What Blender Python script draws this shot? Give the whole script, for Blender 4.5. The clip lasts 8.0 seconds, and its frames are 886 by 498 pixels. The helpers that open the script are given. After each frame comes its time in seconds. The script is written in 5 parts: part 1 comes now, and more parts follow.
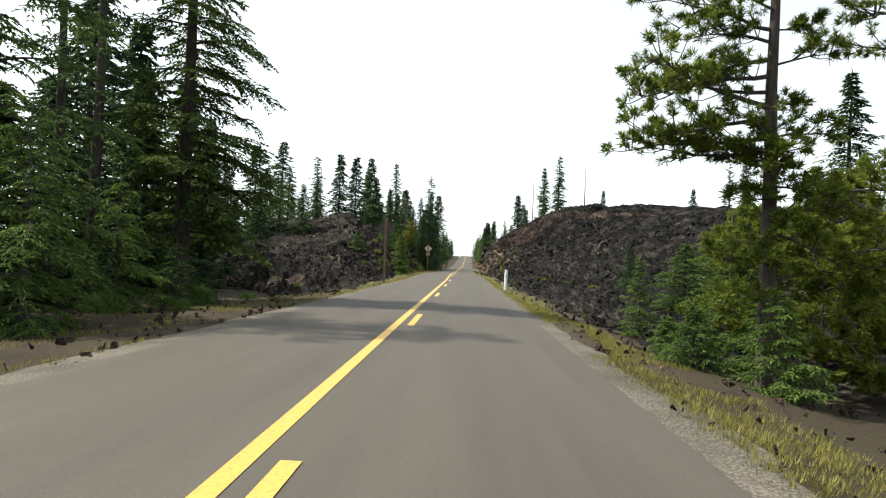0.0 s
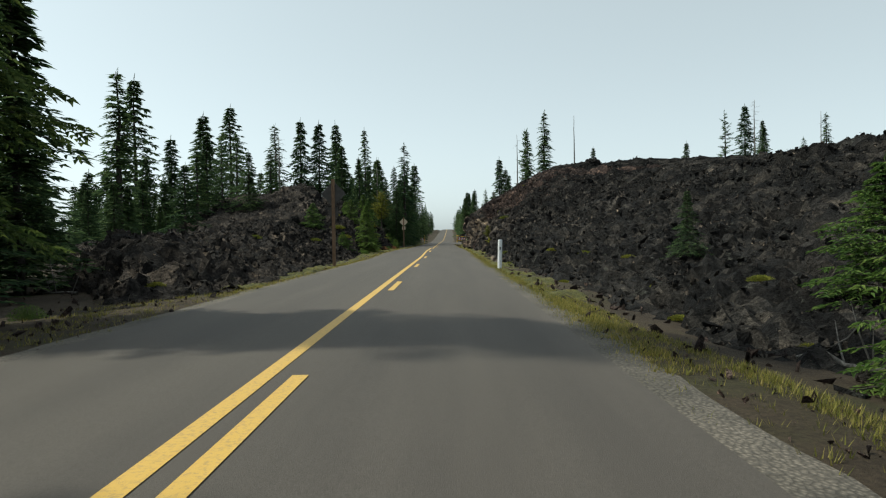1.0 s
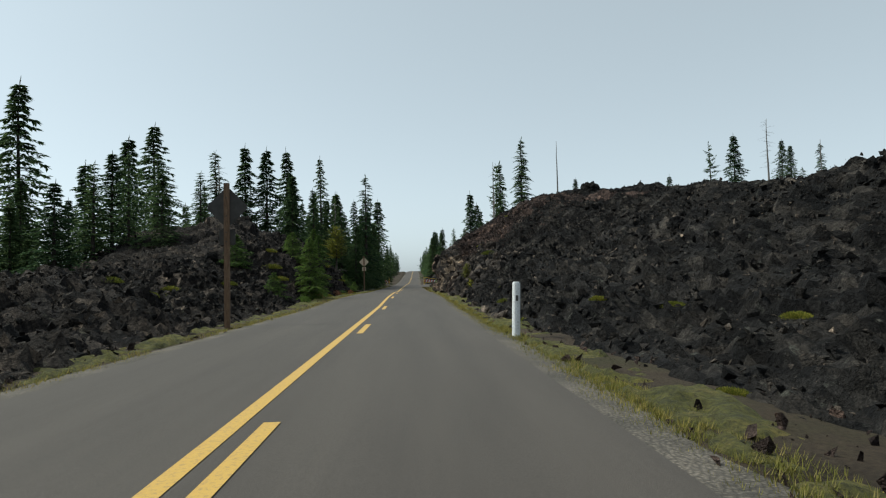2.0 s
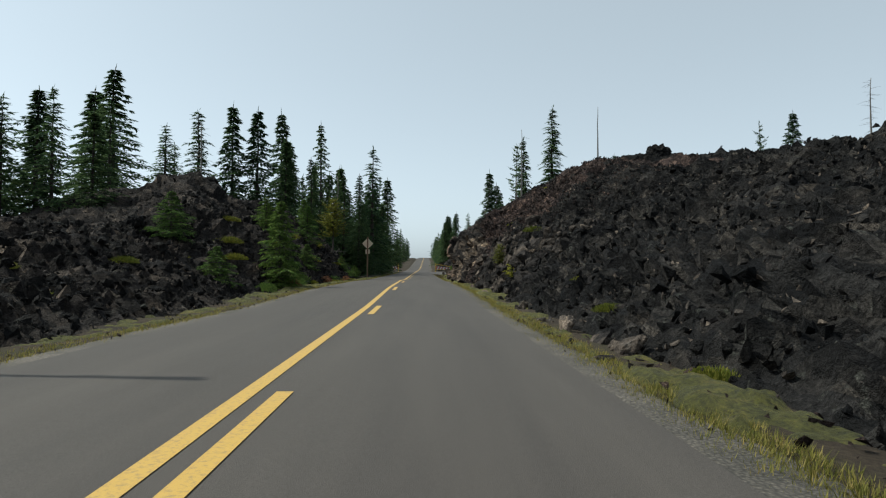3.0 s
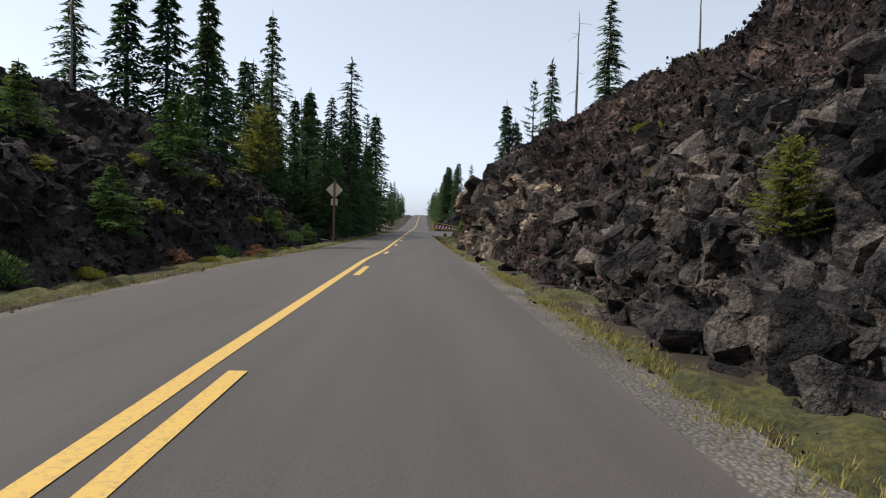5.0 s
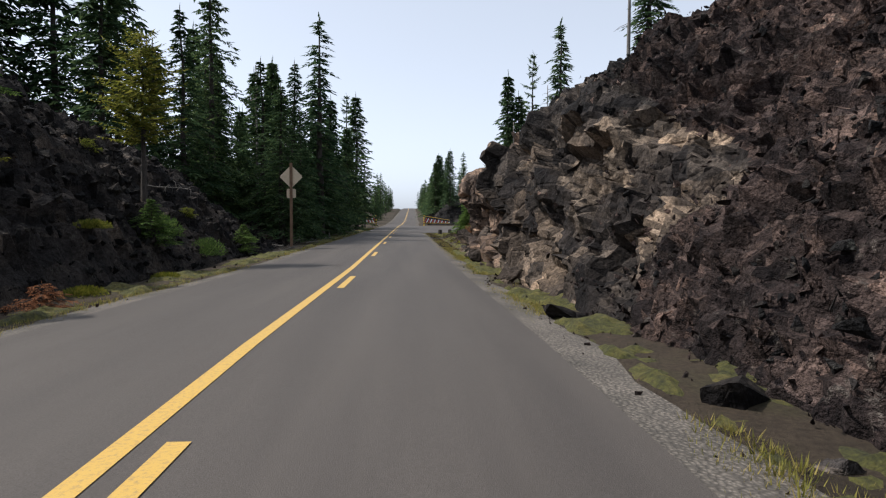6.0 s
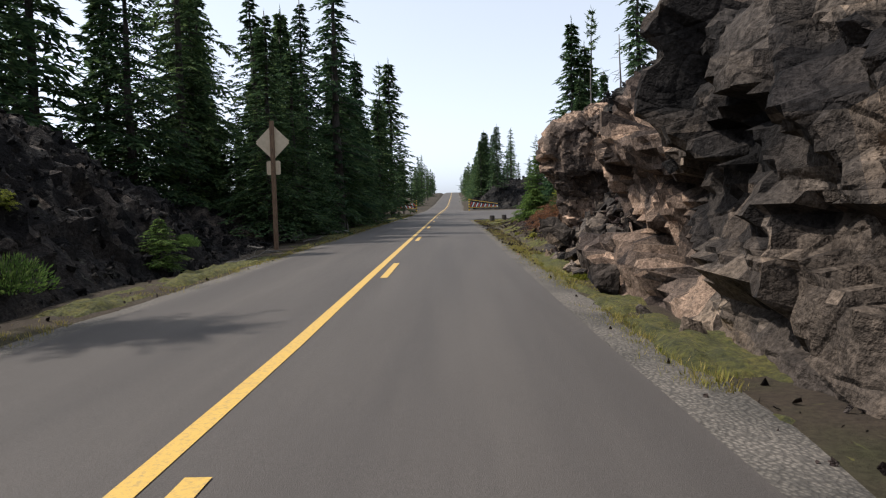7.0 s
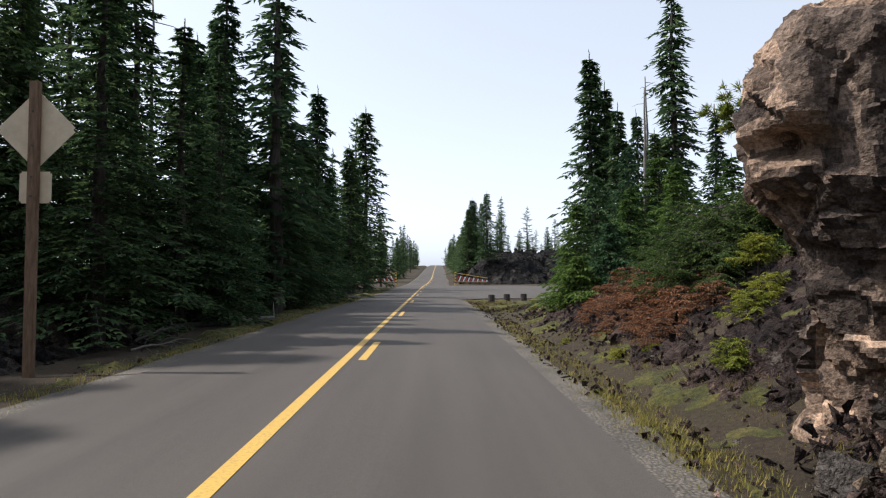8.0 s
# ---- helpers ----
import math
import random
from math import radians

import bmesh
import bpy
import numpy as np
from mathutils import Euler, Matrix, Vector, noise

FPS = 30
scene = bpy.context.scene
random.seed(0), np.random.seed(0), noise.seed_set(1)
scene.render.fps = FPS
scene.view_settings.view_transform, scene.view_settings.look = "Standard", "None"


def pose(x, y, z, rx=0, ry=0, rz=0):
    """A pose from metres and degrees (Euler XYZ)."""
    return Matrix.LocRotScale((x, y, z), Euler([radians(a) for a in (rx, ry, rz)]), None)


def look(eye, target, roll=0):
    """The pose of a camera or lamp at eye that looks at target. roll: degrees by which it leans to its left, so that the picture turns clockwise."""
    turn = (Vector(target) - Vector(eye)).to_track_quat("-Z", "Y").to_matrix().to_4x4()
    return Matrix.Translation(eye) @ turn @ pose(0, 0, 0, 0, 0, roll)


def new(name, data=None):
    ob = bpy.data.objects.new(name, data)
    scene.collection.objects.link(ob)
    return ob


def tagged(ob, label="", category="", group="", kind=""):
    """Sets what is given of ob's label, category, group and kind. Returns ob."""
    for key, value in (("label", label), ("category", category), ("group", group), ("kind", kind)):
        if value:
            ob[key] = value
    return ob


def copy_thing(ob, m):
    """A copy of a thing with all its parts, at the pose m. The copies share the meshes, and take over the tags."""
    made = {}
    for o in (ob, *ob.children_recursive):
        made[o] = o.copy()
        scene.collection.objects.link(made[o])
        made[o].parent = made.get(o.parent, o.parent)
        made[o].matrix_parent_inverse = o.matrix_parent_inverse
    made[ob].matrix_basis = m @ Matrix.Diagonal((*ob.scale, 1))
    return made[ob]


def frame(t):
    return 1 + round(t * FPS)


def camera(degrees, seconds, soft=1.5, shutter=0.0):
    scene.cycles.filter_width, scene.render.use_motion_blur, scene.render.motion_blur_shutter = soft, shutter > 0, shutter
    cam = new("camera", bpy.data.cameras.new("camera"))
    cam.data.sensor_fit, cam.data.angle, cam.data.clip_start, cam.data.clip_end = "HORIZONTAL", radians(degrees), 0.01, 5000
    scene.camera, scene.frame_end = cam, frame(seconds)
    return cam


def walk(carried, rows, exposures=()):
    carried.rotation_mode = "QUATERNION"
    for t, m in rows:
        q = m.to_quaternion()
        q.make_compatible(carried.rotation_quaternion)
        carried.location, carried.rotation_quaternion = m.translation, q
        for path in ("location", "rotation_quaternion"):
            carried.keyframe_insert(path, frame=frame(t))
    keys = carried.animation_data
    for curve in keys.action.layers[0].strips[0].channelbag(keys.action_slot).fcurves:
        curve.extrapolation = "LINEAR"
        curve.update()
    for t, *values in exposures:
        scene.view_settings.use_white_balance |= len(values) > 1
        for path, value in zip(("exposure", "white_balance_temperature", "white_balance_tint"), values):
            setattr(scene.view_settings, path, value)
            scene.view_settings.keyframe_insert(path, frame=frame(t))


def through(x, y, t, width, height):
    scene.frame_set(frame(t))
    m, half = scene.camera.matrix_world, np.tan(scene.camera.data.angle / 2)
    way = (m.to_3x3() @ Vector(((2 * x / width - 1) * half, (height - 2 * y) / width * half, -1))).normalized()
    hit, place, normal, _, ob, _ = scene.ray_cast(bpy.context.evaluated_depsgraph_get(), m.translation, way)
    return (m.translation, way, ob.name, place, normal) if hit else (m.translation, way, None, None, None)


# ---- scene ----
cam = camera(68.1, 8.0, soft=1.2)
PATH = [
    (0, (-0.332, -0.248, 1.278), (-0.397, 1.75, 1.323), 2.4),
    (0.5, (-0.257, 5.073, 1.181), (-0.256, 7.072, 1.228), 1.7),
    (1, (-0.109, 10.478, 1.153), (-0.117, 12.477, 1.121), -0.8),
    (1.5, (-0.086, 16.927, 1.171), (0.049, 18.92, 1.281), -1.2),
    (2, (-0.187, 22.683, 1.154), (-0.089, 24.679, 1.248), -1.2),
    (3.5, (-0.229, 41.274, 1.03), (-0.168, 43.273, 1.063), 0.9),
    (4, (-0.116, 47.59, 1.057), (-0.087, 49.59, 1.054), -0.2),
    (4.5, (-0.096, 53.677, 1.129), (-0.032, 55.676, 1.085), 2.1),
    (6, (-0.044, 73.19, 1.447), (0.065, 75.185, 1.354), 0.1),
    (6.5, (-0.064, 79.676, 1.446), (-0.026, 81.672, 1.335), -1.4),
    (7, (-0.061, 85.995, 1.385), (-0.087, 87.99, 1.246), -1.4),
    (7.5, (-0.178, 92.858, 1.393), (-0.134, 94.854, 1.263), 0.3),
    (8, (-0.151, 99.376, 1.418), (-0.123, 101.374, 1.501), 0.0),
]
EXPOSURES = [(0, 1.6, 6550, 3), (0.5, 1.05, 6400, -2), (1.0, 0.78, 6200, -2), (2.0, 0.62, 6000, 0), (3.5, 0.7, 5900, 2), (4.5, 0.85, 5950, 9), (6.0, 0.95, 5930, 12), (8, 1.18, 5970, 12)]
walk(cam, [(t, look(eye, target, roll)) for t, eye, target, roll in PATH], EXPOSURES)

# ---- light ----
SUN_AZ, SUN_EL = radians(279), radians(52)   # compass: from +y, clockwise
world = bpy.data.worlds.new("sky")
scene.world = world
world.use_nodes = True
wn, wl = world.node_tree.nodes, world.node_tree.links
sky = wn.new("ShaderNodeTexSky")
sky.sky_type, sky.sun_disc = "NISHITA", False
sky.sun_elevation, sky.sun_rotation = SUN_EL, SUN_AZ
sky.altitude, sky.air_density, sky.dust_density, sky.ozone_density = 1600, 1.0, 8.0, 1.0
grey = wn.new("ShaderNodeRGBToBW")
wl.new(sky.outputs[0], grey.inputs[0])
smoke = wn.new("ShaderNodeMix")          # thin wildfire smoke takes most of the blue out of the sky
smoke.data_type, smoke.inputs[0].default_value = "RGBA", 0.88
wl.new(sky.outputs[0], smoke.inputs[6])
pale = wn.new("ShaderNodeMix")
pale.data_type, pale.blend_type, pale.inputs[0].default_value = "RGBA", "MULTIPLY", 1.0
wl.new(grey.outputs[0], pale.inputs[6])
pale.inputs[7].default_value = (0.985, 1.03, 1.06, 1)
even = wn.new("ShaderNodeMix")           # and evens out its brightness
even.data_type, even.inputs[0].default_value = "RGBA", 0.55
wl.new(pale.outputs[2], even.inputs[6])
even.inputs[7].default_value = (2.62, 2.72, 2.8, 1)
wl.new(even.outputs[2], smoke.inputs[7])
wl.new(smoke.outputs[2], wn["Background"].inputs[0])
wn["Background"].inputs[1].default_value = 0.15
sun_data = bpy.data.lights.new("sun", "SUN")
sun_data.energy, sun_data.angle, sun_data.color = 2.5, radians(1.2), (1.0, 0.91, 0.78)
sun = new("sun", sun_data)
sun_way = Vector((math.sin(SUN_AZ) * math.cos(SUN_EL), math.cos(SUN_AZ) * math.cos(SUN_EL), math.sin(SUN_EL)))
sun.matrix_world = look(sun_way * 200, (0, 0, 0))


# ---- numbers for noise and shapes ----
def hash3(i, seed):
    """Random numbers 0..1 for rows of whole numbers."""
    i = i.astype(np.int64)
    h = i[..., 0] * 374761393 + i[..., 1] * 668265263 + i[..., 2] * 2147483647 + seed * 1274126177
    h = (h ^ (h >> 13)) * 1274126177
    h = h ^ (h >> 16)
    return (h & 0xFFFFFF) / 16777215.0


def vnoise(p, seed=0):
    """Smooth value noise, -1..1."""
    i = np.floor(p)
    f = p - i
    f = f * f * (3 - 2 * f)
    out = 0.0
    for a in (0, 1):
        for b in (0, 1):
            for c in (0, 1):
                w = (f[..., 0] if a else 1 - f[..., 0]) * (f[..., 1] if b else 1 - f[..., 1]) * (f[..., 2] if c else 1 - f[..., 2])
                out = out + w * hash3(i + np.array((a, b, c)), seed)
    return out * 2 - 1


def fbm(p, seed=0, octaves=4):
    total, amp = 0.0, 0.5
    for o in range(octaves):
        total = total + amp * vnoise(p * 2.0 ** o, seed + o)
        amp *= 0.5
    return total


def facets(p, seed):
    """Broken-stone relief: each cell of a random cell pattern is a tilted plane of its own. About -1..1."""
    base = np.floor(p)
    best = np.full(p.shape[:-1], 1e9)
    val = np.zeros(p.shape[:-1])
    for a in (-1, 0, 1):
        for b in (-1, 0, 1):
            for c in (-1, 0, 1):
                cell = base + np.array((a, b, c))
                site = cell + np.stack([hash3(cell, seed + k) for k in (1, 2, 3)], -1)
                d = p - site
                r = (d ** 2).sum(-1)
                tilt = np.stack([hash3(cell, seed + k) for k in (4, 5, 6)], -1) * 2 - 1
                v = (hash3(cell, seed + 7) * 2 - 1) * 0.6 + (tilt * d).sum(-1)
                hit = r < best
                best = np.where(hit, r, best)
                val = np.where(hit, v, val)
    return val


def mesh_from(name, verts, faces, material=None, smooth=False):
    me = bpy.data.meshes.new(name)
    me.from_pydata([tuple(v) for v in verts], [], [tuple(f) for f in faces])
    if material:
        me.materials.append(material)
    if smooth:
        me.polygons.foreach_set("use_smooth", [True] * len(me.polygons))
    me.update()
    return me


def grid_faces(n, m):
    """Quads of an n by m grid of points."""
    i = np.arange((n - 1) * m).reshape(n - 1, m)[:, :-1].ravel()
    return np.stack([i, i + 1, i + m + 1, i + m], 1)


def part(name, data, parent, label="", at=None):
    """One mesh object under a thing or a part."""
    ob = new(name, data)
    ob.parent = parent
    if at is not None:
        ob.matrix_basis = at
    return tagged(ob, label)


def empty(name, m, label="", category="", group="", kind=""):
    ob = new(name)
    ob.empty_display_size = 0.3
    ob.matrix_basis = m
    return tagged(ob, label, category, group, kind)


def box_mesh(name, sx, sy, sz, material, bevel=0.0, base=False):
    bm = bmesh.new()
    bmesh.ops.create_cube(bm, size=1)
    bmesh.ops.scale(bm, vec=(sx, sy, sz), verts=bm.verts)
    if base:
        bmesh.ops.translate(bm, vec=(0, 0, sz / 2), verts=bm.verts)
    if bevel:
        bmesh.ops.bevel(bm, geom=bm.edges[:], offset=bevel, segments=2, affect="EDGES")
    me = bpy.data.meshes.new(name)
    bm.to_mesh(me)
    bm.free()
    me.materials.append(material)
    return me


def interp(v, xs, ys):
    return np.interp(v, xs, ys)


# ---- materials ----
def material(name, rough=0.9, metallic=0.0):
    m = bpy.data.materials.new(name)
    m.use_nodes = True
    n, l = m.node_tree.nodes, m.node_tree.links
    b = n["Principled BSDF"]
    b.inputs["Roughness"].default_value = rough
    b.inputs["Metallic"].default_value = metallic
    return m, n, l, b


def ramp(n, l, source, stops):
    r = n.new("ShaderNodeValToRGB")
    while len(r.color_ramp.elements) < len(stops):
        r.color_ramp.elements.new(0.5)
    for e, (at, c) in zip(r.color_ramp.elements, stops):
        e.position, e.color = at, (*c, 1)
    l.new(source, r.inputs[0])
    return r.outputs[0]


def noise_tex(n, l, scale, detail=6, rough=0.6, coords=None):
    t = n.new("ShaderNodeTexNoise")
    t.inputs["Scale"].default_value, t.inputs["Detail"].default_value, t.inputs["Roughness"].default_value = scale, detail, rough
    if coords:
        l.new(coords, t.inputs["Vector"])
    return t.outputs["Fac"]


def world_coords(n):
    return n.new("ShaderNodeNewGeometry").outputs["Position"]


def mixed(n, l, a, b, fac, mode="MIX"):
    m = n.new("ShaderNodeMix")
    m.data_type, m.blend_type = "RGBA", mode
    for sock, v in ((m.inputs[6], a), (m.inputs[7], b), (m.inputs[0], fac)):
        if isinstance(v, (int, float)):
            sock.default_value = v
        elif isinstance(v, tuple):
            sock.default_value = (*v, 1)
        else:
            l.new(v, sock)
    return m.outputs[2]


def bumped(n, l, b, height, strength, distance):
    u = n.new("ShaderNodeBump")
    u.inputs["Strength"].default_value, u.inputs["Distance"].default_value = strength, distance
    l.new(height, u.inputs["Height"])
    l.new(u.outputs[0], b.inputs["Normal"])


def asphalt_material():
    m, n, l, b = material("asphalt", 0.78)
    b.inputs["Specular IOR Level"].default_value = 0.35
    p = world_coords(n)
    fine = ramp(n, l, noise_tex(n, l, 90, 4, 0.7, p), [(0.3, (0.046, 0.039, 0.0335)), (0.7, (0.087, 0.075, 0.0655))])
    wide = n.new("ShaderNodeMapping")
    wide.inputs["Scale"].default_value = (1.1, 0.07, 1)
    l.new(p, wide.inputs["Vector"])
    wear = ramp(n, l, noise_tex(n, l, 1.2, 5, 0.6, wide.outputs[0]), [(0.35, (0.8, 0.79, 0.78)), (0.7, (1.1, 1.09, 1.06))])
    l.new(mixed(n, l, fine, wear, 1.0, "MULTIPLY"), b.inputs["Base Color"])
    bumped(n, l, b, noise_tex(n, l, 120, 3, 0.7, p), 0.5, 0.01)
    return m


def paint_material(name, colour, worn, rough=0.6):
    m, n, l, b = material(name, rough)
    p = world_coords(n)
    wear = ramp(n, l, noise_tex(n, l, 26, 8, 0.75, p), [(0.36, worn), (0.5, colour)])
    l.new(wear, b.inputs["Base Color"])
    bumped(n, l, b, noise_tex(n, l, 90, 4, 0.7, p), 0.3, 0.006)
    return m


def rock_material(name, dark, mid, light, lichen, scale=1.0, cell_mix=0.5, grainy=1.0, relief=0.3):
    m, n, l, b = material(name, 0.95)
    b.inputs["Specular IOR Level"].default_value = 0.12
    p = world_coords(n)
    big = ramp(n, l, noise_tex(n, l, 0.45 * scale, 5, 0.65, p), [(0.3, dark), (0.5, mid), (0.72, light)])
    isl = n.new("ShaderNodeNewGeometry").outputs["Random Per Island"]
    vary = ramp(n, l, isl, [(0.0, (0.42, 0.42, 0.43)), (0.65, (1.0, 0.98, 0.95)), (1.0, (2.1, 2.0, 1.85))])
    col = mixed(n, l, big, vary, 1.0, "MULTIPLY")
    grain = ramp(n, l, noise_tex(n, l, 7 * scale, 4, 0.7, p), [(0.32, (1 - 0.62 * grainy,) * 3), (0.68, (1 + 0.55 * grainy, 1 + 0.52 * grainy, 1 + 0.5 * grainy))])
    col = mixed(n, l, col, grain, 1.0, "MULTIPLY")
    cells = n.new("ShaderNodeTexVoronoi")
    cells.inputs["Scale"].default_value = 1.3 * scale
    warp = n.new("ShaderNodeMapping")
    warp.inputs["Scale"].default_value = (1, 0.8, 1.5)
    warp.inputs["Rotation"].default_value = (0.35, 0.1, 0)
    l.new(p, warp.inputs["Vector"])
    l.new(warp.outputs[0], cells.inputs["Vector"])
    tone = n.new("ShaderNodeRGBToBW")
    l.new(cells.outputs["Color"], tone.inputs[0])
    col = mixed(n, l, col, ramp(n, l, tone.outputs[0], [(0.25, (0.4, 0.4, 0.42)), (0.5, (0.95, 0.92, 0.88)), (0.75, (1.9, 1.72, 1.5))]), cell_mix, "MULTIPLY")
    spots = ramp(n, l, noise_tex(n, l, 2.2 * scale, 8, 0.7, p), [(0.6, (0, 0, 0)), (0.7, (1, 1, 1))])
    l.new(mixed(n, l, col, lichen, spots), b.inputs["Base Color"])
    speck = ramp(n, l, noise_tex(n, l, 30 * scale, 3, 0.7, p), [(0.35, (0.55, 0.55, 0.55)), (0.65, (1.5, 1.5, 1.5))])
    last = b.inputs["Base Color"].links[0].from_socket
    l.new(mixed(n, l, last, speck, 1.0, "MULTIPLY"), b.inputs["Base Color"])
    crack = n.new("ShaderNodeTexVoronoi")
    crack.feature = "DISTANCE_TO_EDGE"
    crack.inputs["Scale"].default_value = 2.1 * scale
    bent = n.new("ShaderNodeMix")
    bent.data_type, bent.inputs[0].default_value = "VECTOR", 0.12
    l.new(warp.outputs[0], bent.inputs[4])
    wave = n.new("ShaderNodeTexNoise")
    wave.inputs["Scale"].default_value, wave.inputs["Detail"].default_value = 1.6 * scale, 4
    l.new(p, wave.inputs["Vector"])
    l.new(wave.outputs["Color"], bent.inputs[5])
    l.new(bent.outputs[1], crack.inputs["Vector"])
    edge = ramp(n, l, crack.outputs["Distance"], [(0.0, (0, 0, 0)), (0.07, (1, 1, 1))])
    tall = mixed(n, l, edge, noise_tex(n, l, 5 * scale, 5, 0.66, p), 0.82 if cell_mix > 0.9 else 1.0)
    bumped(n, l, b, tall, 1.0, relief)
    return m


def soil_material():
    m, n, l, b = material("soil", 0.95)
    b.inputs["Specular IOR Level"].default_value = 0.15
    p = world_coords(n)
    base = ramp(n, l, noise_tex(n, l, 0.35, 6, 0.65, p), [(0.3, (0.025, 0.021, 0.016)), (0.5, (0.055, 0.043, 0.031)), (0.7, (0.045, 0.045, 0.022))])
    grain = ramp(n, l, noise_tex(n, l, 18, 8, 0.75, p), [(0.3, (0.5, 0.5, 0.5)), (0.7, (1.5, 1.45, 1.4))])
    l.new(mixed(n, l, base, grain, 1.0, "MULTIPLY"), b.inputs["Base Color"])
    bumped(n, l, b, noise_tex(n, l, 10, 8, 0.75, p), 1.0, 0.06)
    return m


def gravel_material():
    m, n, l, b = material("gravel", 0.95)
    p = world_coords(n)
    v = n.new("ShaderNodeTexVoronoi")
    v.inputs["Scale"].default_value = 28
    l.new(p, v.inputs["Vector"])
    base = ramp(n, l, noise_tex(n, l, 0.8, 5, 0.6, p), [(0.35, (0.08, 0.07, 0.056)), (0.65, (0.17, 0.145, 0.118))])
    grain = ramp(n, l, v.outputs["Distance"], [(0.0, (1.3, 1.3, 1.3)), (0.6, (0.5, 0.5, 0.5))])
    l.new(mixed(n, l, base, grain, 1.0, "MULTIPLY"), b.inputs["Base Color"])
    bumped(n, l, b, v.outputs["Distance"], 0.8, 0.02)
    return m


def leaf_material(name, a, b_, c, through=0.25):
    """Needles and leaves: colour differs from spray to spray and from tree to tree."""
    m, n, l, b = material(name, 0.85)
    b.inputs["Specular IOR Level"].default_value = 0.15
    isl = n.new("ShaderNodeNewGeometry").outputs["Random Per Island"]
    col = ramp(n, l, isl, [(0.0, a), (0.6, b_), (1.0, c)])
    tree = n.new("ShaderNodeObjectInfo").outputs["Random"]
    hue = ramp(n, l, tree, [(0.0, (0.75, 0.8, 0.8)), (1.0, (1.25, 1.15, 1.0))])
    col = mixed(n, l, col, hue, 1.0, "MULTIPLY")
    l.new(col, b.inputs["Base Color"])
    t = n.new("ShaderNodeBsdfTranslucent")
    l.new(col, t.inputs["Color"])
    s = n.new("ShaderNodeMixShader")
    s.inputs[0].default_value = through
    l.new(b.outputs[0], s.inputs[1])
    l.new(t.outputs[0], s.inputs[2])
    l.new(s.outputs[0], n["Material Output"].inputs["Surface"])
    return m


def bark_material(name, dark, light):
    m, n, l, b = material(name, 0.95)
    c = n.new("ShaderNodeTexCoord").outputs["Object"]
    mp = n.new("ShaderNodeMapping")
    mp.inputs["Scale"].default_value = (9, 9, 1.4)
    l.new(c, mp.inputs["Vector"])
    f = noise_tex(n, l, 2.0, 8, 0.7, mp.outputs[0])
    l.new(ramp(n, l, f, [(0.35, dark), (0.65, light)]), b.inputs["Base Color"])
    bumped(n, l, b, f, 0.9, 0.04)
    return m


def moss_material():
    m, n, l, b = material("moss", 0.95)
    p = world_coords(n)
    base = ramp(n, l, noise_tex(n, l, 2.4, 8, 0.7, p), [(0.3, (0.03, 0.034, 0.008)), (0.5, (0.085, 0.085, 0.014)), (0.7, (0.15, 0.125, 0.03))])
    grain = ramp(n, l, noise_tex(n, l, 16, 5, 0.75, p), [(0.32, (0.3, 0.3, 0.3)), (0.68, (1.7, 1.65, 1.45))])
    l.new(mixed(n, l, base, grain, 1.0, "MULTIPLY"), b.inputs["Base Color"])
    bumped(n, l, b, noise_tex(n, l, 16, 6, 0.75, p), 1.0, 0.12)
    return m


MOSS = moss_material()
ASPHALT = asphalt_material()
YELLOW = paint_material("yellow_paint", (0.5, 0.31, 0.055), (0.3, 0.2, 0.07))
LAVA = rock_material("lava_rubble", (0.0072, 0.0075, 0.0081), (0.0165, 0.0166, 0.0172), (0.047, 0.0447, 0.0432), (0.085, 0.085, 0.073), 1.3)
SCREE = rock_material("scree", (0.02, 0.0164, 0.0165), (0.047, 0.0362, 0.0345), (0.107, 0.079, 0.071), (0.145, 0.124, 0.106), 1.3, 0.5)
CLIFF = rock_material("cut_rock", (0.017, 0.0158, 0.0155), (0.047, 0.0415, 0.038), (0.135, 0.112, 0.09), (0.036, 0.03, 0.026), 0.7, 1.0, 0.62, 0.17)
NOSE = rock_material("nose_rock", (0.042, 0.035, 0.031), (0.105, 0.082, 0.069), (0.2, 0.156, 0.127), (0.05, 0.041, 0.036), 1.0, 0.75, 0.5, 0.1)
GREYROCK = rock_material("grey_block_rock", (0.02, 0.019, 0.0192), (0.044, 0.0405, 0.039), (0.1, 0.089, 0.081), (0.105, 0.095, 0.083), 1.0, 0.7, 0.8, 0.2)
DARK_SCREE = rock_material("dark_scree", (0.016, 0.0152, 0.0152), (0.034, 0.031, 0.03), (0.078, 0.068, 0.061), (0.095, 0.09, 0.07), 1.4, 0.5)
SOIL, GRAVEL = soil_material(), gravel_material()
FIR = leaf_material("fir_needles", (0.03, 0.057, 0.031), (0.06, 0.104, 0.047), (0.12, 0.172, 0.07), 0.38)
HEMLOCK_LEAF = leaf_material("hemlock_needles", (0.028, 0.05, 0.018), (0.056, 0.092, 0.028), (0.11, 0.15, 0.045), 0.4)
YOUNG_FIR = leaf_material("young_fir_needles", (0.04, 0.08, 0.022), (0.08, 0.14, 0.035), (0.145, 0.205, 0.058), 0.4)
BLUE_FIR = leaf_material("blue_green_fir_needles", (0.028, 0.06, 0.03), (0.052, 0.105, 0.05), (0.1, 0.165, 0.075), 0.35)
PINE = leaf_material("pine_needles", (0.065, 0.1, 0.016), (0.14, 0.185, 0.03), (0.25, 0.27, 0.055), 0.5)
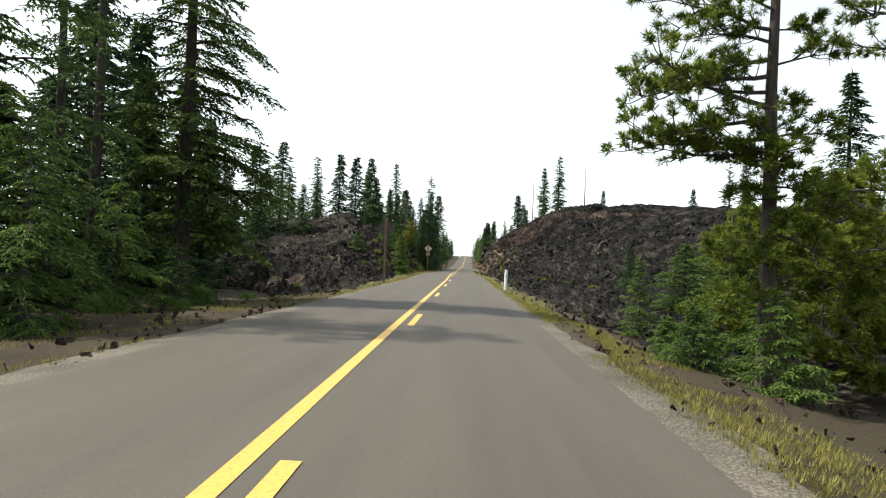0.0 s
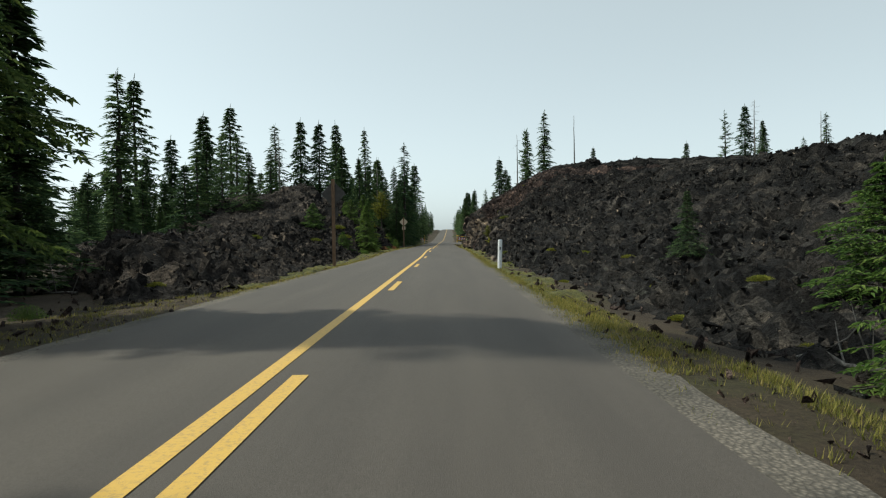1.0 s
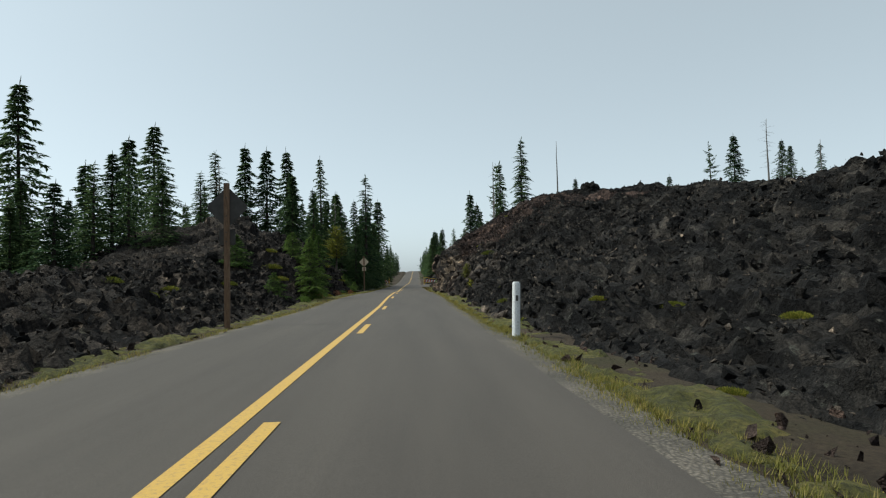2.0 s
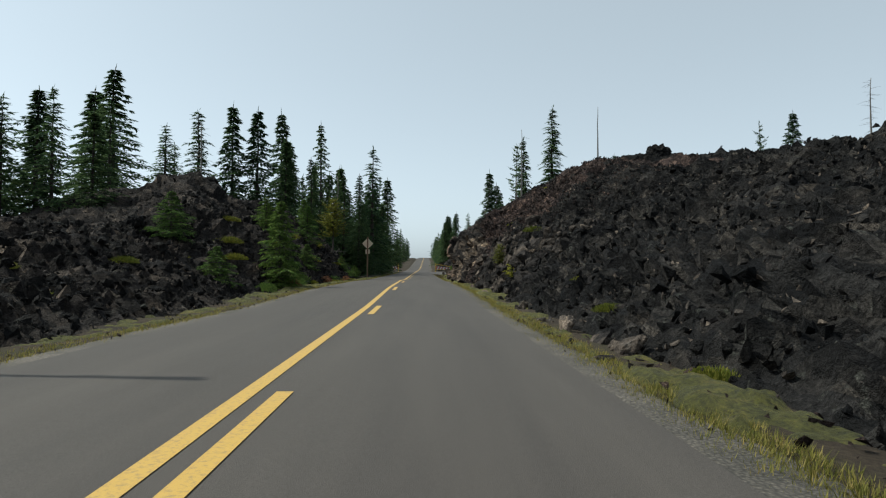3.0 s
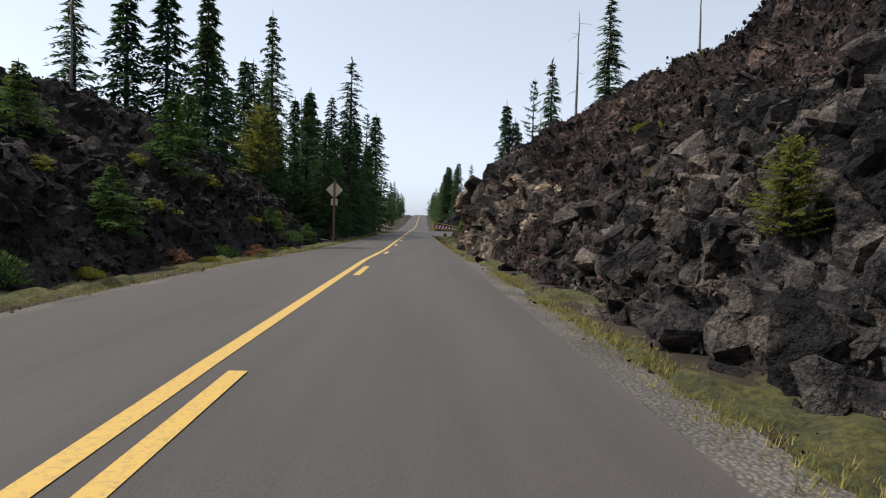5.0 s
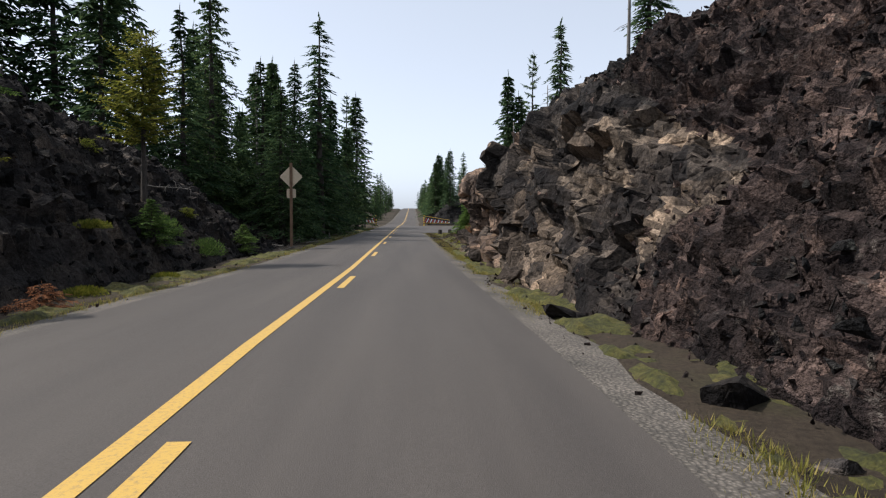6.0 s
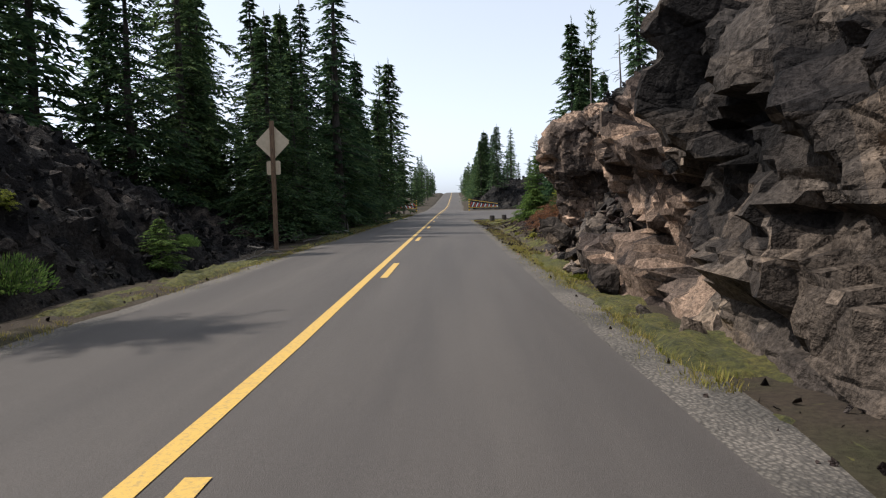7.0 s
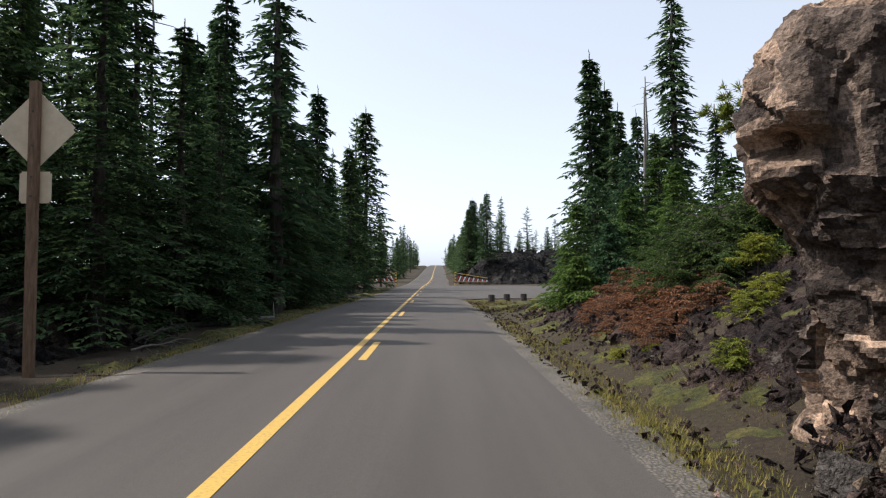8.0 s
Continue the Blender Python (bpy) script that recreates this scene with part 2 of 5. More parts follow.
GOLD_PINE = leaf_material("golden_pine_needles", (0.075, 0.095, 0.016), (0.14, 0.155, 0.03), (0.22, 0.215, 0.05), 0.45)
GRASS = leaf_material("grass_blades", (0.1, 0.11, 0.025), (0.2, 0.19, 0.05), (0.32, 0.26, 0.1), 0.35)
SHRUB = leaf_material("shrub_leaves", (0.07, 0.09, 0.014), (0.15, 0.165, 0.026), (0.27, 0.25, 0.05), 0.3)
RUST = leaf_material("rust_leaves", (0.11, 0.05, 0.027), (0.21, 0.1, 0.055), (0.3, 0.17, 0.1), 0.3)
BRIGHT = leaf_material("bright_leaves", (0.12, 0.15, 0.02), (0.23, 0.25, 0.035), (0.36, 0.34, 0.06), 0.35)
BARK = bark_material("bark", (0.024, 0.02, 0.017), (0.078, 0.065, 0.055))
DEADWOOD = bark_material("dead_wood", (0.07, 0.063, 0.056), (0.2, 0.185, 0.165))
POSTWOOD = bark_material("post_wood", (0.1, 0.06, 0.035), (0.22, 0.14, 0.085))


# ---- road and ground ----
XL, XR = -4.55, 1.44


def road_z(y):
    return interp(y, [-80, 52, 64, 80, 92, 190, 215, 260, 430, 450, 480, 700], [0, 0, 0.15, 0.15, 0, 0, 0.15, 1.2, 6.9, 7.1, 6.6, -2])


def road_dx(y):
    return interp(y, [-80, 190, 240, 440, 700], [0, 0, 0.9, 2.6, 4])


def strip(name, xs, zs, ys, mat, parent=None):
    """A long strip along the road: its cross points xs (from the road's line) at heights zs, over the stations ys."""
    ys = np.asarray(ys, float)
    v = np.stack([np.stack([road_dx(ys) + x, ys, road_z(ys) + z], 1) for x, z in zip(xs, zs)], 1).reshape(-1, 3)
    return mesh_from(name, v, grid_faces(len(ys), len(xs)), mat)


STATIONS = np.concatenate([np.arange(-80, 180, 2.5), np.arange(180, 500, 5), np.arange(500, 701, 25)])
road = new("road", strip("road", [XL, XL + 1.4, -1.55, XR - 1.4, XR, XR + 0.03], [-0.03, -0.01, 0.0, -0.01, -0.03, -0.12], STATIONS, ASPHALT))
tagged(road, "worn grey asphalt road with yellow centre markings", "road", kind="structure")
line = part("solid_line", strip("solid_line", [-1.73, -1.58], [0.006, 0.006], STATIONS, YELLOW), road, "solid yellow painted line")
dash_mesh = mesh_from("dash", [(-1.43, 0, 0.006), (-1.29, 0, 0.006), (-1.29, 3.05, 0.006), (-1.43, 3.05, 0.006)], [(0, 1, 2, 3)], YELLOW)
for k in range(-4, 36):
    y0 = 13.0 + 12.19 * k
    slope = float(road_z(y0 + 3) - road_z(y0)) / 3.0
    part("dash", dash_mesh, road, at=pose(float(road_dx(y0)), y0, float(road_z(y0)), math.degrees(math.atan(slope))))


def ground_z(x, y):
    """The height of the open ground, off the road."""
    side = np.where(x > -1.5, x - XR, XL - x)
    dip = np.where(x > -1.5, interp(y, [-50, 8, 32, 60, 120, 132], [-0.55, -0.55, -0.3, -0.15, -0.15, 0.03]), -0.15)
    bank = 2.1 * np.clip((x - 2.6) / 4.6, 0, 1) * interp(y, [98, 104, 122, 133, 140], [0, 1, 1, 0.1, 0])
    far = np.clip((side - 0.4) / 4.0, 0, 1)
    roll = np.clip((side - 12) / 60, 0, 1) * 2.5 * vnoise(np.stack([x / 40, y / 40, x * 0], -1), 5)
    lumps = np.clip(side / 2, 0, 1) * 0.16 * fbm(np.stack([x / 1.7, y / 1.7, x * 0], -1), 9)
    lumps = lumps * np.where((x > 0) & (x < 40), interp(y, [122, 134, 205, 215], [1, 0.2, 0.2, 1]), 1.0)
    return road_z(y) - 0.1 + dip * far * far * (3 - 2 * far) + bank + roll + lumps - np.clip(-side, 0, 1) * 0.5


def spread(lo, hi, fine_lo, fine_hi, step, grow=1.12):
    """Coordinates that are close together in the middle and wide apart towards lo and hi."""
    mid = list(np.arange(fine_lo, fine_hi, step))
    a, s = [fine_lo], step
    while a[-1] > lo:
        s *= grow
        a.append(a[-1] - s)
    b, s = [mid[-1]], step
    while b[-1] < hi:
        s *= grow
        b.append(b[-1] + s)
    return np.array(a[:0:-1] + mid + b[1:])


gx, gy = spread(-2500, 2500, -30, 26, 0.55), spread(-800, 3500, -15, 215, 0.8)
GX, GY = np.meshgrid(gx, gy)
GZ = ground_z(GX, GY)
ground = new("ground", mesh_from("ground", np.stack([GX, GY, GZ], -1).reshape(-1, 3), grid_faces(len(gy), len(gx)), SOIL, True))
tagged(ground, "brown forest soil with gravel and dry needles", "ground", kind="structure")
for nm, xs in (("shoulder_right", [XR - 0.05, XR + 0.35, XR + 0.75]), ("shoulder_left", [XL - 0.8, XL - 0.4, XL + 0.05])):
    zs = [-0.04, -0.075, -0.13] if nm.endswith("right") else [-0.13, -0.075, -0.04]
    sh = new(nm, strip(nm, xs, zs, np.arange(-80, 420, 2.0), GRAVEL))
    tagged(sh, "pale gravel shoulder beside the asphalt", "shoulder", kind="structure")
EDGE = [(XR - 0.1, 139.5, -0.02), (3.2, 142.2, -0.035), (8, 143, -0.03), (40, 148, 0.0), (40, 176, 0.0), (14, 200, 0.0), (XR - 0.1, 200, -0.02)]
sunk = [(x, y, z - 0.6) for x, y, z in EDGE]
side_road = new("side_road", mesh_from("side_road", EDGE + sunk, [tuple(range(7)), *((i, i + 7, (i + 1) % 7 + 7, (i + 1) % 7) for i in range(7))], ASPHALT))
tagged(side_road, "grey asphalt side road branching from the main road", "road", kind="structure")


# ---- lava ----
def swell(y, u, ky, ku, table):
    """Hollows and swells of a slope: heights at the stations ky and the ways up ku, with straight runs between."""
    ky, ku, table = np.array(ky, float), np.array(ku, float), np.array(table)
    table = np.concatenate([np.zeros((len(ky), 1)), table], 1)
    i, j = np.clip(np.searchsorted(ky, y) - 1, 0, len(ky) - 2), np.clip(np.searchsorted(ku, u) - 1, 0, len(ku) - 2)
    a, b = np.clip((y - ky[i]) / (ky[i + 1] - ky[i]), 0, 1), np.clip((u - ku[j]) / (ku[j + 1] - ku[j]), 0, 1)
    return (table[i, j] * (1 - b) + table[i, j + 1] * b) * (1 - a) + (table[i + 1, j] * (1 - b) + table[i + 1, j + 1] * b) * a


SWELL_RIGHT = ([22, 38, 50, 60, 68, 76, 84, 92, 100, 112], [2, 5, 9, 13, 20, 35],
               [[-0.1, 0.1, 0.5, 0.4, 0.3], [-0.3, -0.1, 1.1, 0.4, 0.2], [-0.8, -1.2, -0.4, -0.1, 0.1], [-1.0, -1.8, -0.2, -0.1, 0.1], [-0.3, -0.1, -1.3, -0.3, 0.3],
                [0, 0, 0.2, 0.2, 1.0], [0.1, -0.2, -0.6, -0.6, 0.3], [0.2, -0.9, -0.7, 0.3, 0.6], [-0.6, -1.4, -0.4, -0.1, 0], [0.6, -0.9, -0.8, -0.3, -0.2]])
SWELL_LEFT = ([28, 40, 50, 60, 68, 76, 84, 92, 100, 110], [1, 4, 8, 14, 22],
              [[0.1, 0.0, -0.2, -0.3], [-0.1, -0.4, -0.7, -0.8], [-0.3, -0.9, -1.2, -1.2], [-0.2, -1.3, -1.4, -1.3], [0.3, -0.9, -1.5, -1.3],
               [-0.5, -0.2, -1.6, -1.5], [-1.3, -1.2, -1.3, -1.2], [-0.5, -1.1, -0.8, -0.7], [0.7, -0.3, -0.3, -0.3], [0.6, 0.0, -0.2, -0.3]])


def flow_right(y, u):
    """The right-hand flow: place of a point u metres up from its foot."""
    c = interp(y, [48, 66, 78, 104, 110], [0, 0.35, 1, 1, 0.7])
    h = interp(y, [12, 20, 30, 45, 57, 64, 72, 80, 90, 103, 112, 130, 150, 170], [-0.3, 1.1, 2.7, 4.6, 5.7, 6.2, 7.5, 9.0, 10.3, 11.2, 11.0, 9.5, 6, 2])
    x0 = interp(y, [12, 20, 30, 40, 60, 80, 98.4, 99.4, 103.2, 104.2, 105.6, 107, 109, 112, 118, 130, 150, 170], [3.4, 2.8, 2.5, 2.4, 2.5, 2.5, 2.6, 4.3, 4.4, 3.3, 3.0, 4.2, 6.4, 9.5, 13, 18, 25, 30])
    apron = interp(y, [12, 24, 33, 40, 48, 60], [6.8, 6.3, 5.4, 2.6, 0.95, 0.3])
    low = -0.4
    us = [0, 0.5, 2, 5, 8, 11, 16, 25, 60]
    xa, za = u + apron * np.clip(u / 8, 0, 1), low + (h - low) * interp(u, us, [-0.1, 0.06, 0.24, 0.6, 0.88, 1.0, 1.0, 0.95, 0.8])
    xb = interp(u, [0, 0.9, 2.4, 3.6, 5.0, 9, 14, 25, 60], [0.1, 0.4, 0.35, 0.95, 2.2, 6.0, 11.0, 22, 57])
    xb = xb + interp(y, [102.8, 103.8, 106.6, 107.6], [0, 1, 1, 0]) * interp(u, [0, 2.6, 3.3, 3.8, 5.0, 12.0], [1.5, 1.3, 0.3, -0.5, -0.8, -0.8])
    zb = interp(u, [0, 0.9, 2.4, 3.6, 5.0, 9, 14, 25, 60], [-0.3, 0.8, 2.5, 3.7, 4.8, 8.1, 10.2, 10.4, 9.5])
    ramp_up = interp(y, [69, 73, 83, 87], [0, 1, 1, 0])      # a straight slope of loose scree between the solid faces
    xb = xb * (1 - ramp_up) + ramp_up * interp(u, [0, 9, 14, 25, 60], [0.1, 6.0, 11.0, 22, 57])
    zb = zb * (1 - ramp_up) + ramp_up * interp(u, [0, 9, 14, 25, 60], [-0.3, 8.1, 10.2, 10.4, 9.5])
    zb = np.where(zb > 3.7, 3.7 + (zb - 3.7) * np.maximum(0.15, (h - 3.7) / 7.0), zb)
    return x0 + xa * (1 - c) + xb * c, za * (1 - c) + zb * c + swell(y, u, *SWELL_RIGHT), c


def flow_left(y, u):
    h = interp(y, [20.5, 23, 26, 30, 40, 50, 60, 70, 80, 88, 95, 104, 110, 118], [-0.4, 0.3, 0.9, 1.2, 1.6, 2.4, 3.7, 5.4, 6.6, 6.9, 6.0, 3.2, 1.4, 0.0])
    x0 = interp(y, [20.5, 22, 30, 38, 45, 80, 118], [-6.2, -5.3, -5.1, -5.3, -6.0, -6.3, -7.0])
    steep = interp(y, [72, 86], [0, 1])
    z = -0.3 + (h + 0.3) * (interp(u, [0, 1, 3, 5.5, 8, 15, 30, 60], [0, 0.16, 0.5, 0.84, 1.0, 1.06, 0.9, 0.5]) * (1 - steep) + interp(u, [0, 1, 3, 5.5, 8, 15, 30, 60], [0, 0.22, 0.62, 0.92, 1.02, 1.06, 0.9, 0.5]) * steep)
    back = interp(y, [22, 55, 62, 68, 76, 118], [0.0, 0.05, 0.2, 0.65, 1.0, 1.0])
    z = z * (1 - (1 - back) * np.clip((u - 8) / 10, 0, 1)) * (1 - 0.85 * np.clip((u - 17) / 10, 0, 1))
    z = z + swell(y, u, *SWELL_LEFT)
    tongue = np.clip((0.8 + 0.6 * (y - 20.5) - u) / 2.2, 0, 1)     # the near end runs out in a slanting tongue
    return x0 - u, z * tongue - 0.7 * (1 - tongue), h * 0


def cut_top(y):
    """How far up the slope the cut face of solid rock goes."""
    return interp(y, [58, 70, 84, 90, 97, 101], [3.2, 3.8, 4.3, 5.6, 5.4, 4.2])


def solid(y):
    """Where the foot of the slope is solid rock, 1, and where loose scree, 0."""
    return interp(y, [55, 60, 71, 75, 81, 86], [0, 0.5, 0.5, 0.1, 0.15, 1.0])


def loose_zone(P, seed):
    """1 where the slope is loose brown scree."""
    return interp(P[..., 1], [68, 73, 85, 89], [0, 1, 1, 0]) * np.clip((9 - P[..., 2]) / 3, 0, 1) + 0.6 * fbm(P / 2.5, seed + 95)


def flow_mesh(name, path, ys, us, mats, big, small, seed):
    Y, U = np.meshgrid(ys, us, indexing="ij")
    X, Z, C = path(Y, U)
    P = np.stack([X, Y, Z], -1)
    du, dy = np.gradient(P, axis=1), np.gradient(P, axis=0)
    N = np.cross(dy, du)
    N /= np.linalg.norm(N, axis=-1, keepdims=True) + 1e-9
    N *= np.sign(N[..., 2:3] + 0.35 + 1e-6)
    if path is flow_left:
        N = np.where(N[..., 2:3] < 0, -N, N)
    else:
        N = np.where((N[..., 0:1] > 0.3), -N, N)
    amp = np.clip(U / 0.8, 0, 1)
    V = P * np.array((1.0, 1.3, 0.5))   # upright flutes
    L = np.stack([P[..., 0] + 0.3 * P[..., 2], P[..., 1] * 0.6, P[..., 2] * 1.45 - 0.4 * P[..., 1]], -1)   # tilted beds
    hill = (fbm(P / 5.0, seed, 4) * 1.1 + np.maximum(0, fbm(P / 2.6, seed + 3, 2) - 0.18) * 1.5) * np.clip(U / 4, 0, 1)
    rub = (facets(P / small, seed + 40) * 0.17 + facets(P / (small * 0.5), seed + 60) * 0.1) * amp
    blk = (facets(L / big, seed + 20) * 0.62 + (facets(L / (big * 0.45), seed + 70) * 0.24 + facets(L / (big * 0.22), seed + 75) * 0.08 + facets(L / (big * 0.11), seed + 76) * 0.03) * interp(Y, [99, 103], [1.0, 0.4]) + fbm(P / 0.5, seed + 77) * 0.08 + fbm(V / 1.2, seed + 78) * interp(Y, [99, 103], [0.22, 0.75])) * interp(Y, [99, 104], [1.0, 0.62]) * np.clip(U / 0.5, 0.3, 1)
    rub = rub + facets(P / 1.5, seed + 33) * 0.24 * np.clip(U / 2, 0, 1)
    band = np.minimum(1, C * 2.5) * solid(Y) * np.clip((cut_top(Y) - U) / 1.6, 0, 1)
    P = P + N * (hill * (1 - band) + rub * (1 - band * 0.85) + blk * np.maximum(band, 0.16 * amp))[..., None]
    f = grid_faces(len(ys), len(us))
    me = mesh_from(name, P.reshape(-1, 3), f, mats[0], True)
    me.set_sharp_from_angle(angle=radians(24))
    if len(mats) > 1:
        for extra in mats[1:]:
            me.materials.append(extra)
        G = P.reshape(-1, 3)[f].mean(1)
        drift = 3 * fbm(G / 3, seed + 97)
        # Upper slabs are slate grey; their shade is put into this darker colour too.
        tan = (G[:, 1] > 79 + drift) & ((G[:, 1] > 91.5 + drift) | (G[:, 2] < 2.7 + 0.9 * drift))
        pale = (G[:, 1] > 94.5 + 0.5 * drift) & (G[:, 2] < 6.0 + drift)
        q = (band + 0.25 * fbm(P / 1.8, seed + 90)).reshape(-1)[f].mean(1)
        me.polygons.foreach_set("material_index", np.where(q > 0.34, np.where(pale, 4, np.where(tan, 1, 3)), np.where(loose_zone(P, seed).reshape(-1)[f].mean(1) > 0.5, 2, 0)).astype(np.int32))
    return me, P


def steps(*runs):
    return np.concatenate([np.arange(a, b, s) for a, b, s in runs])


YS_R = steps((12, 56, 0.26), (56, 84, 0.13), (84, 104, 0.075), (104, 110, 0.15), (110, 170, 0.9))
US_R = steps((0, 6, 0.085), (6, 7, 0.14), (7, 15, 0.22), (15, 26, 0.6), (26, 60, 2.5))
me, PR = flow_mesh("lava_flow", flow_right, YS_R, US_R, [LAVA, CLIFF, SCREE, GREYROCK, NOSE], 1.9, 0.36, 11)
lava_right = new("lava_flow_right", me)
tagged(lava_right, "high bank of dark broken lava with a cut rock face along the road", "lava flow", kind="structure")
YS_L, US_L = steps((20.5, 118, 0.22)), steps((0, 10, 0.18), (10, 26, 0.45), (26, 60, 2.5))
me, PL = flow_mesh("lava_flow", flow_left, YS_L, US_L, [DARK_SCREE], 1.5, 0.32, 31)
lava_left = new("lava_flow_left", me)
tagged(lava_left, "low bank of dark lava rubble with patches of moss", "lava flow", kind="structure")


def rock_meshes(count, seed, mat, points=13):
    rnd, out = random.Random(seed), []
    for _ in range(count):
        bm = bmesh.new()
        sx, sy, sz = rnd.uniform(0.7, 1.2), rnd.uniform(0.6, 1.0), rnd.uniform(0.45, 0.8)
        for _ in range(points):
            d = Vector((rnd.gauss(0, 1), rnd.gauss(0, 1), rnd.gauss(0, 1))).normalized() * rnd.uniform(0.75, 1.0)
            bm.verts.new((d.x * sx * 0.5, d.y * sy * 0.5, d.z * sz * 0.5))
        got = bmesh.ops.convex_hull(bm, input=bm.verts[:])
        bmesh.ops.delete(bm, geom=[g for g in got["geom_interior"] if isinstance(g, bmesh.types.BMVert)], context="VERTS")
        me = bpy.data.meshes.new("rock")
        bm.to_mesh(me)
        bm.free()
        me.materials.append(mat)
        out.append(me)
    return out


def gather(meshes, places, name, mat):
    """One mesh of many small pieces: places are (kind, matrix)."""
    shapes = []
    for me in meshes:
        v = np.array([tuple(q.co) for q in me.vertices])
        shapes.append((v, [tuple(p.vertices) for p in me.polygons]))
    vs, fs, base = [], [], 0
    for k, m in places:
        v, f = shapes[k]
        mm = np.array(m)
        vs.append(v @ mm[:3, :3].T + mm[:3, 3])
        fs.extend([tuple(i + base for i in q) for q in f])
        base += len(v)
    return mesh_from(name, np.concatenate(vs), fs, mat)


LAVA_ROCKS = rock_meshes(14, 3, LAVA, 8)
CHIPS = rock_meshes(12, 4, LAVA, 6)
rnd = random.Random(8)


def block_mesh(seed, mat, cuts=2, rough=1.0):
    """A broken block: a hull of few corners with chipped, uneven faces."""
    r = random.Random(seed)
    bm = bmesh.new()
    sx, sy, sz = r.uniform(0.8, 1.25), r.uniform(0.65, 1.0), r.uniform(0.5, 0.8)
    for _ in range(11):
        d = Vector((r.gauss(0, 1), r.gauss(0, 1), r.gauss(0, 1))).normalized() * r.uniform(0.8, 1.0)
        bm.verts.new((d.x * sx * 0.55, d.y * sy * 0.55, d.z * sz * 0.55))
    got = bmesh.ops.convex_hull(bm, input=bm.verts[:])
    bmesh.ops.delete(bm, geom=[g for g in got["geom_interior"] if isinstance(g, bmesh.types.BMVert)], context="VERTS")
    bmesh.ops.subdivide_edges(bm, edges=bm.edges[:], cuts=cuts, use_grid_fill=True)
    bmesh.ops.triangulate(bm, faces=bm.faces[:])
    p = np.array([tuple(v.co) for v in bm.verts])
    k = 1 + rough * (0.1 * facets(p * 3.0, seed) + 0.06 * facets(p * 6.5, seed + 2) + 0.05 * fbm(p * 9, seed + 5))
    for v, q in zip(bm.verts, k):
        v.co *= float(q)
    me = bpy.data.meshes.new("rock")
    bm.to_mesh(me)
    bm.free()
    me.materials.append(mat)
    return me


CUT_BLOCKS = [block_mesh(900 + i, CLIFF, 5) for i in range(10)]
GREY_BLOCKS = [block_mesh(930 + i, GREYROCK, 2) for i in range(12)]


def strewn(P, ys, us, count, umax, seed, lo=0.13, hi=0.95, ymax=999, bare=False, ymin=0, near=1.0):
    """Random places on a flow's surface, with the size of the stone for each."""
    r, out = random.Random(seed), []
    while len(out) < count:
        i, j = int(np.searchsorted(ys, r.uniform(max(ys[0], ymin), min(ys[-1], ymax)))), int(np.searchsorted(us, umax * r.random() ** 1.15))
        if i >= len(ys) or j >= len(us):
            continue
        if us[j] > umax or ys[i] > ymax or ys[i] < ymin or r.random() > (us[j] + 3) / (umax + 3) * 1.0 + 0.35:
            continue
        if bare and us[j] < cut_top(ys[i]) - 0.8 and r.random() < solid(ys[i]) * 0.97:
            continue
        s = (lo + (hi - lo) * r.random() ** 2.6) * interp(ys[i], [60, 72], [1.0, near])
        p = Vector(P[i, j]) + Vector((r.uniform(-0.15, 0.15), r.uniform(-0.15, 0.15), 0))
        m = Matrix.Translation(p) @ Euler((r.uniform(0, 6.28), r.uniform(0, 6.28), r.uniform(0, 6.28))).to_matrix().to_4x4() @ Matrix.Diagonal((s, s, s, 1))
        out.append((r.randrange(12), m))
    return out


rubble_r = part("rubble", gather(LAVA_ROCKS, strewn(PR, YS_R, US_R, 46000, 24, 51, 0.06, 0.5, 125, True, 0, 0.6), "rubble", LAVA), lava_right)
tagged(rubble_r, kind="stuff")
chips = part("rubble", gather(CHIPS, strewn(PR, YS_R, US_R, 28000, 13, 58, 0.06, 0.28, 80, False, 14), "rubble", GREYROCK), lava_right, "small grey lava chips between the blocks")
tagged(chips, kind="stuff")
blocks = part("blocks", gather(GREY_BLOCKS, strewn(PR, YS_R, US_R, 700, 4.2, 56, 0.3, 0.95, 76, False, 57), "blocks", GREYROCK), lava_right, "grey-brown angular blocks along the foot of the bank")
tagged(blocks, kind="stuff")
scree = part("scree", gather(CHIPS, strewn(PR, YS_R, US_R, 26000, 11, 55, 0.04, 0.26, 90, True, 66), "scree", SCREE), lava_right, "loose reddish-brown scree")
tagged(scree, kind="stuff")
rubble_l = part("rubble", gather(LAVA_ROCKS, strewn(PL, YS_L, US_L, 26000, 26, 52, 0.05, 0.4), "rubble", LAVA), lava_left)
tagged(rubble_l, kind="stuff")
scree_l = part("scree", gather(CHIPS, strewn(PL, YS_L, US_L, 18000, 12, 59, 0.04, 0.22, 999, False, 52), "scree", DARK_SCREE), lava_left, "loose dark brown scree")
tagged(scree_l, kind="stuff")
chips_l = part("rubble", gather(CHIPS, strewn(PL, YS_L, US_L, 16000, 14, 64, 0.08, 0.36, 60), "rubble", GREYROCK), lava_left, "grey lava stones")
tagged(chips_l, kind="stuff")
tagged(part("rubble", gather(LAVA_ROCKS, strewn(PL, YS_L, US_L, 9000, 6, 63, 0.06, 0.5, 112, False, 44), "rubble", LAVA), lava_left), kind="stuff")


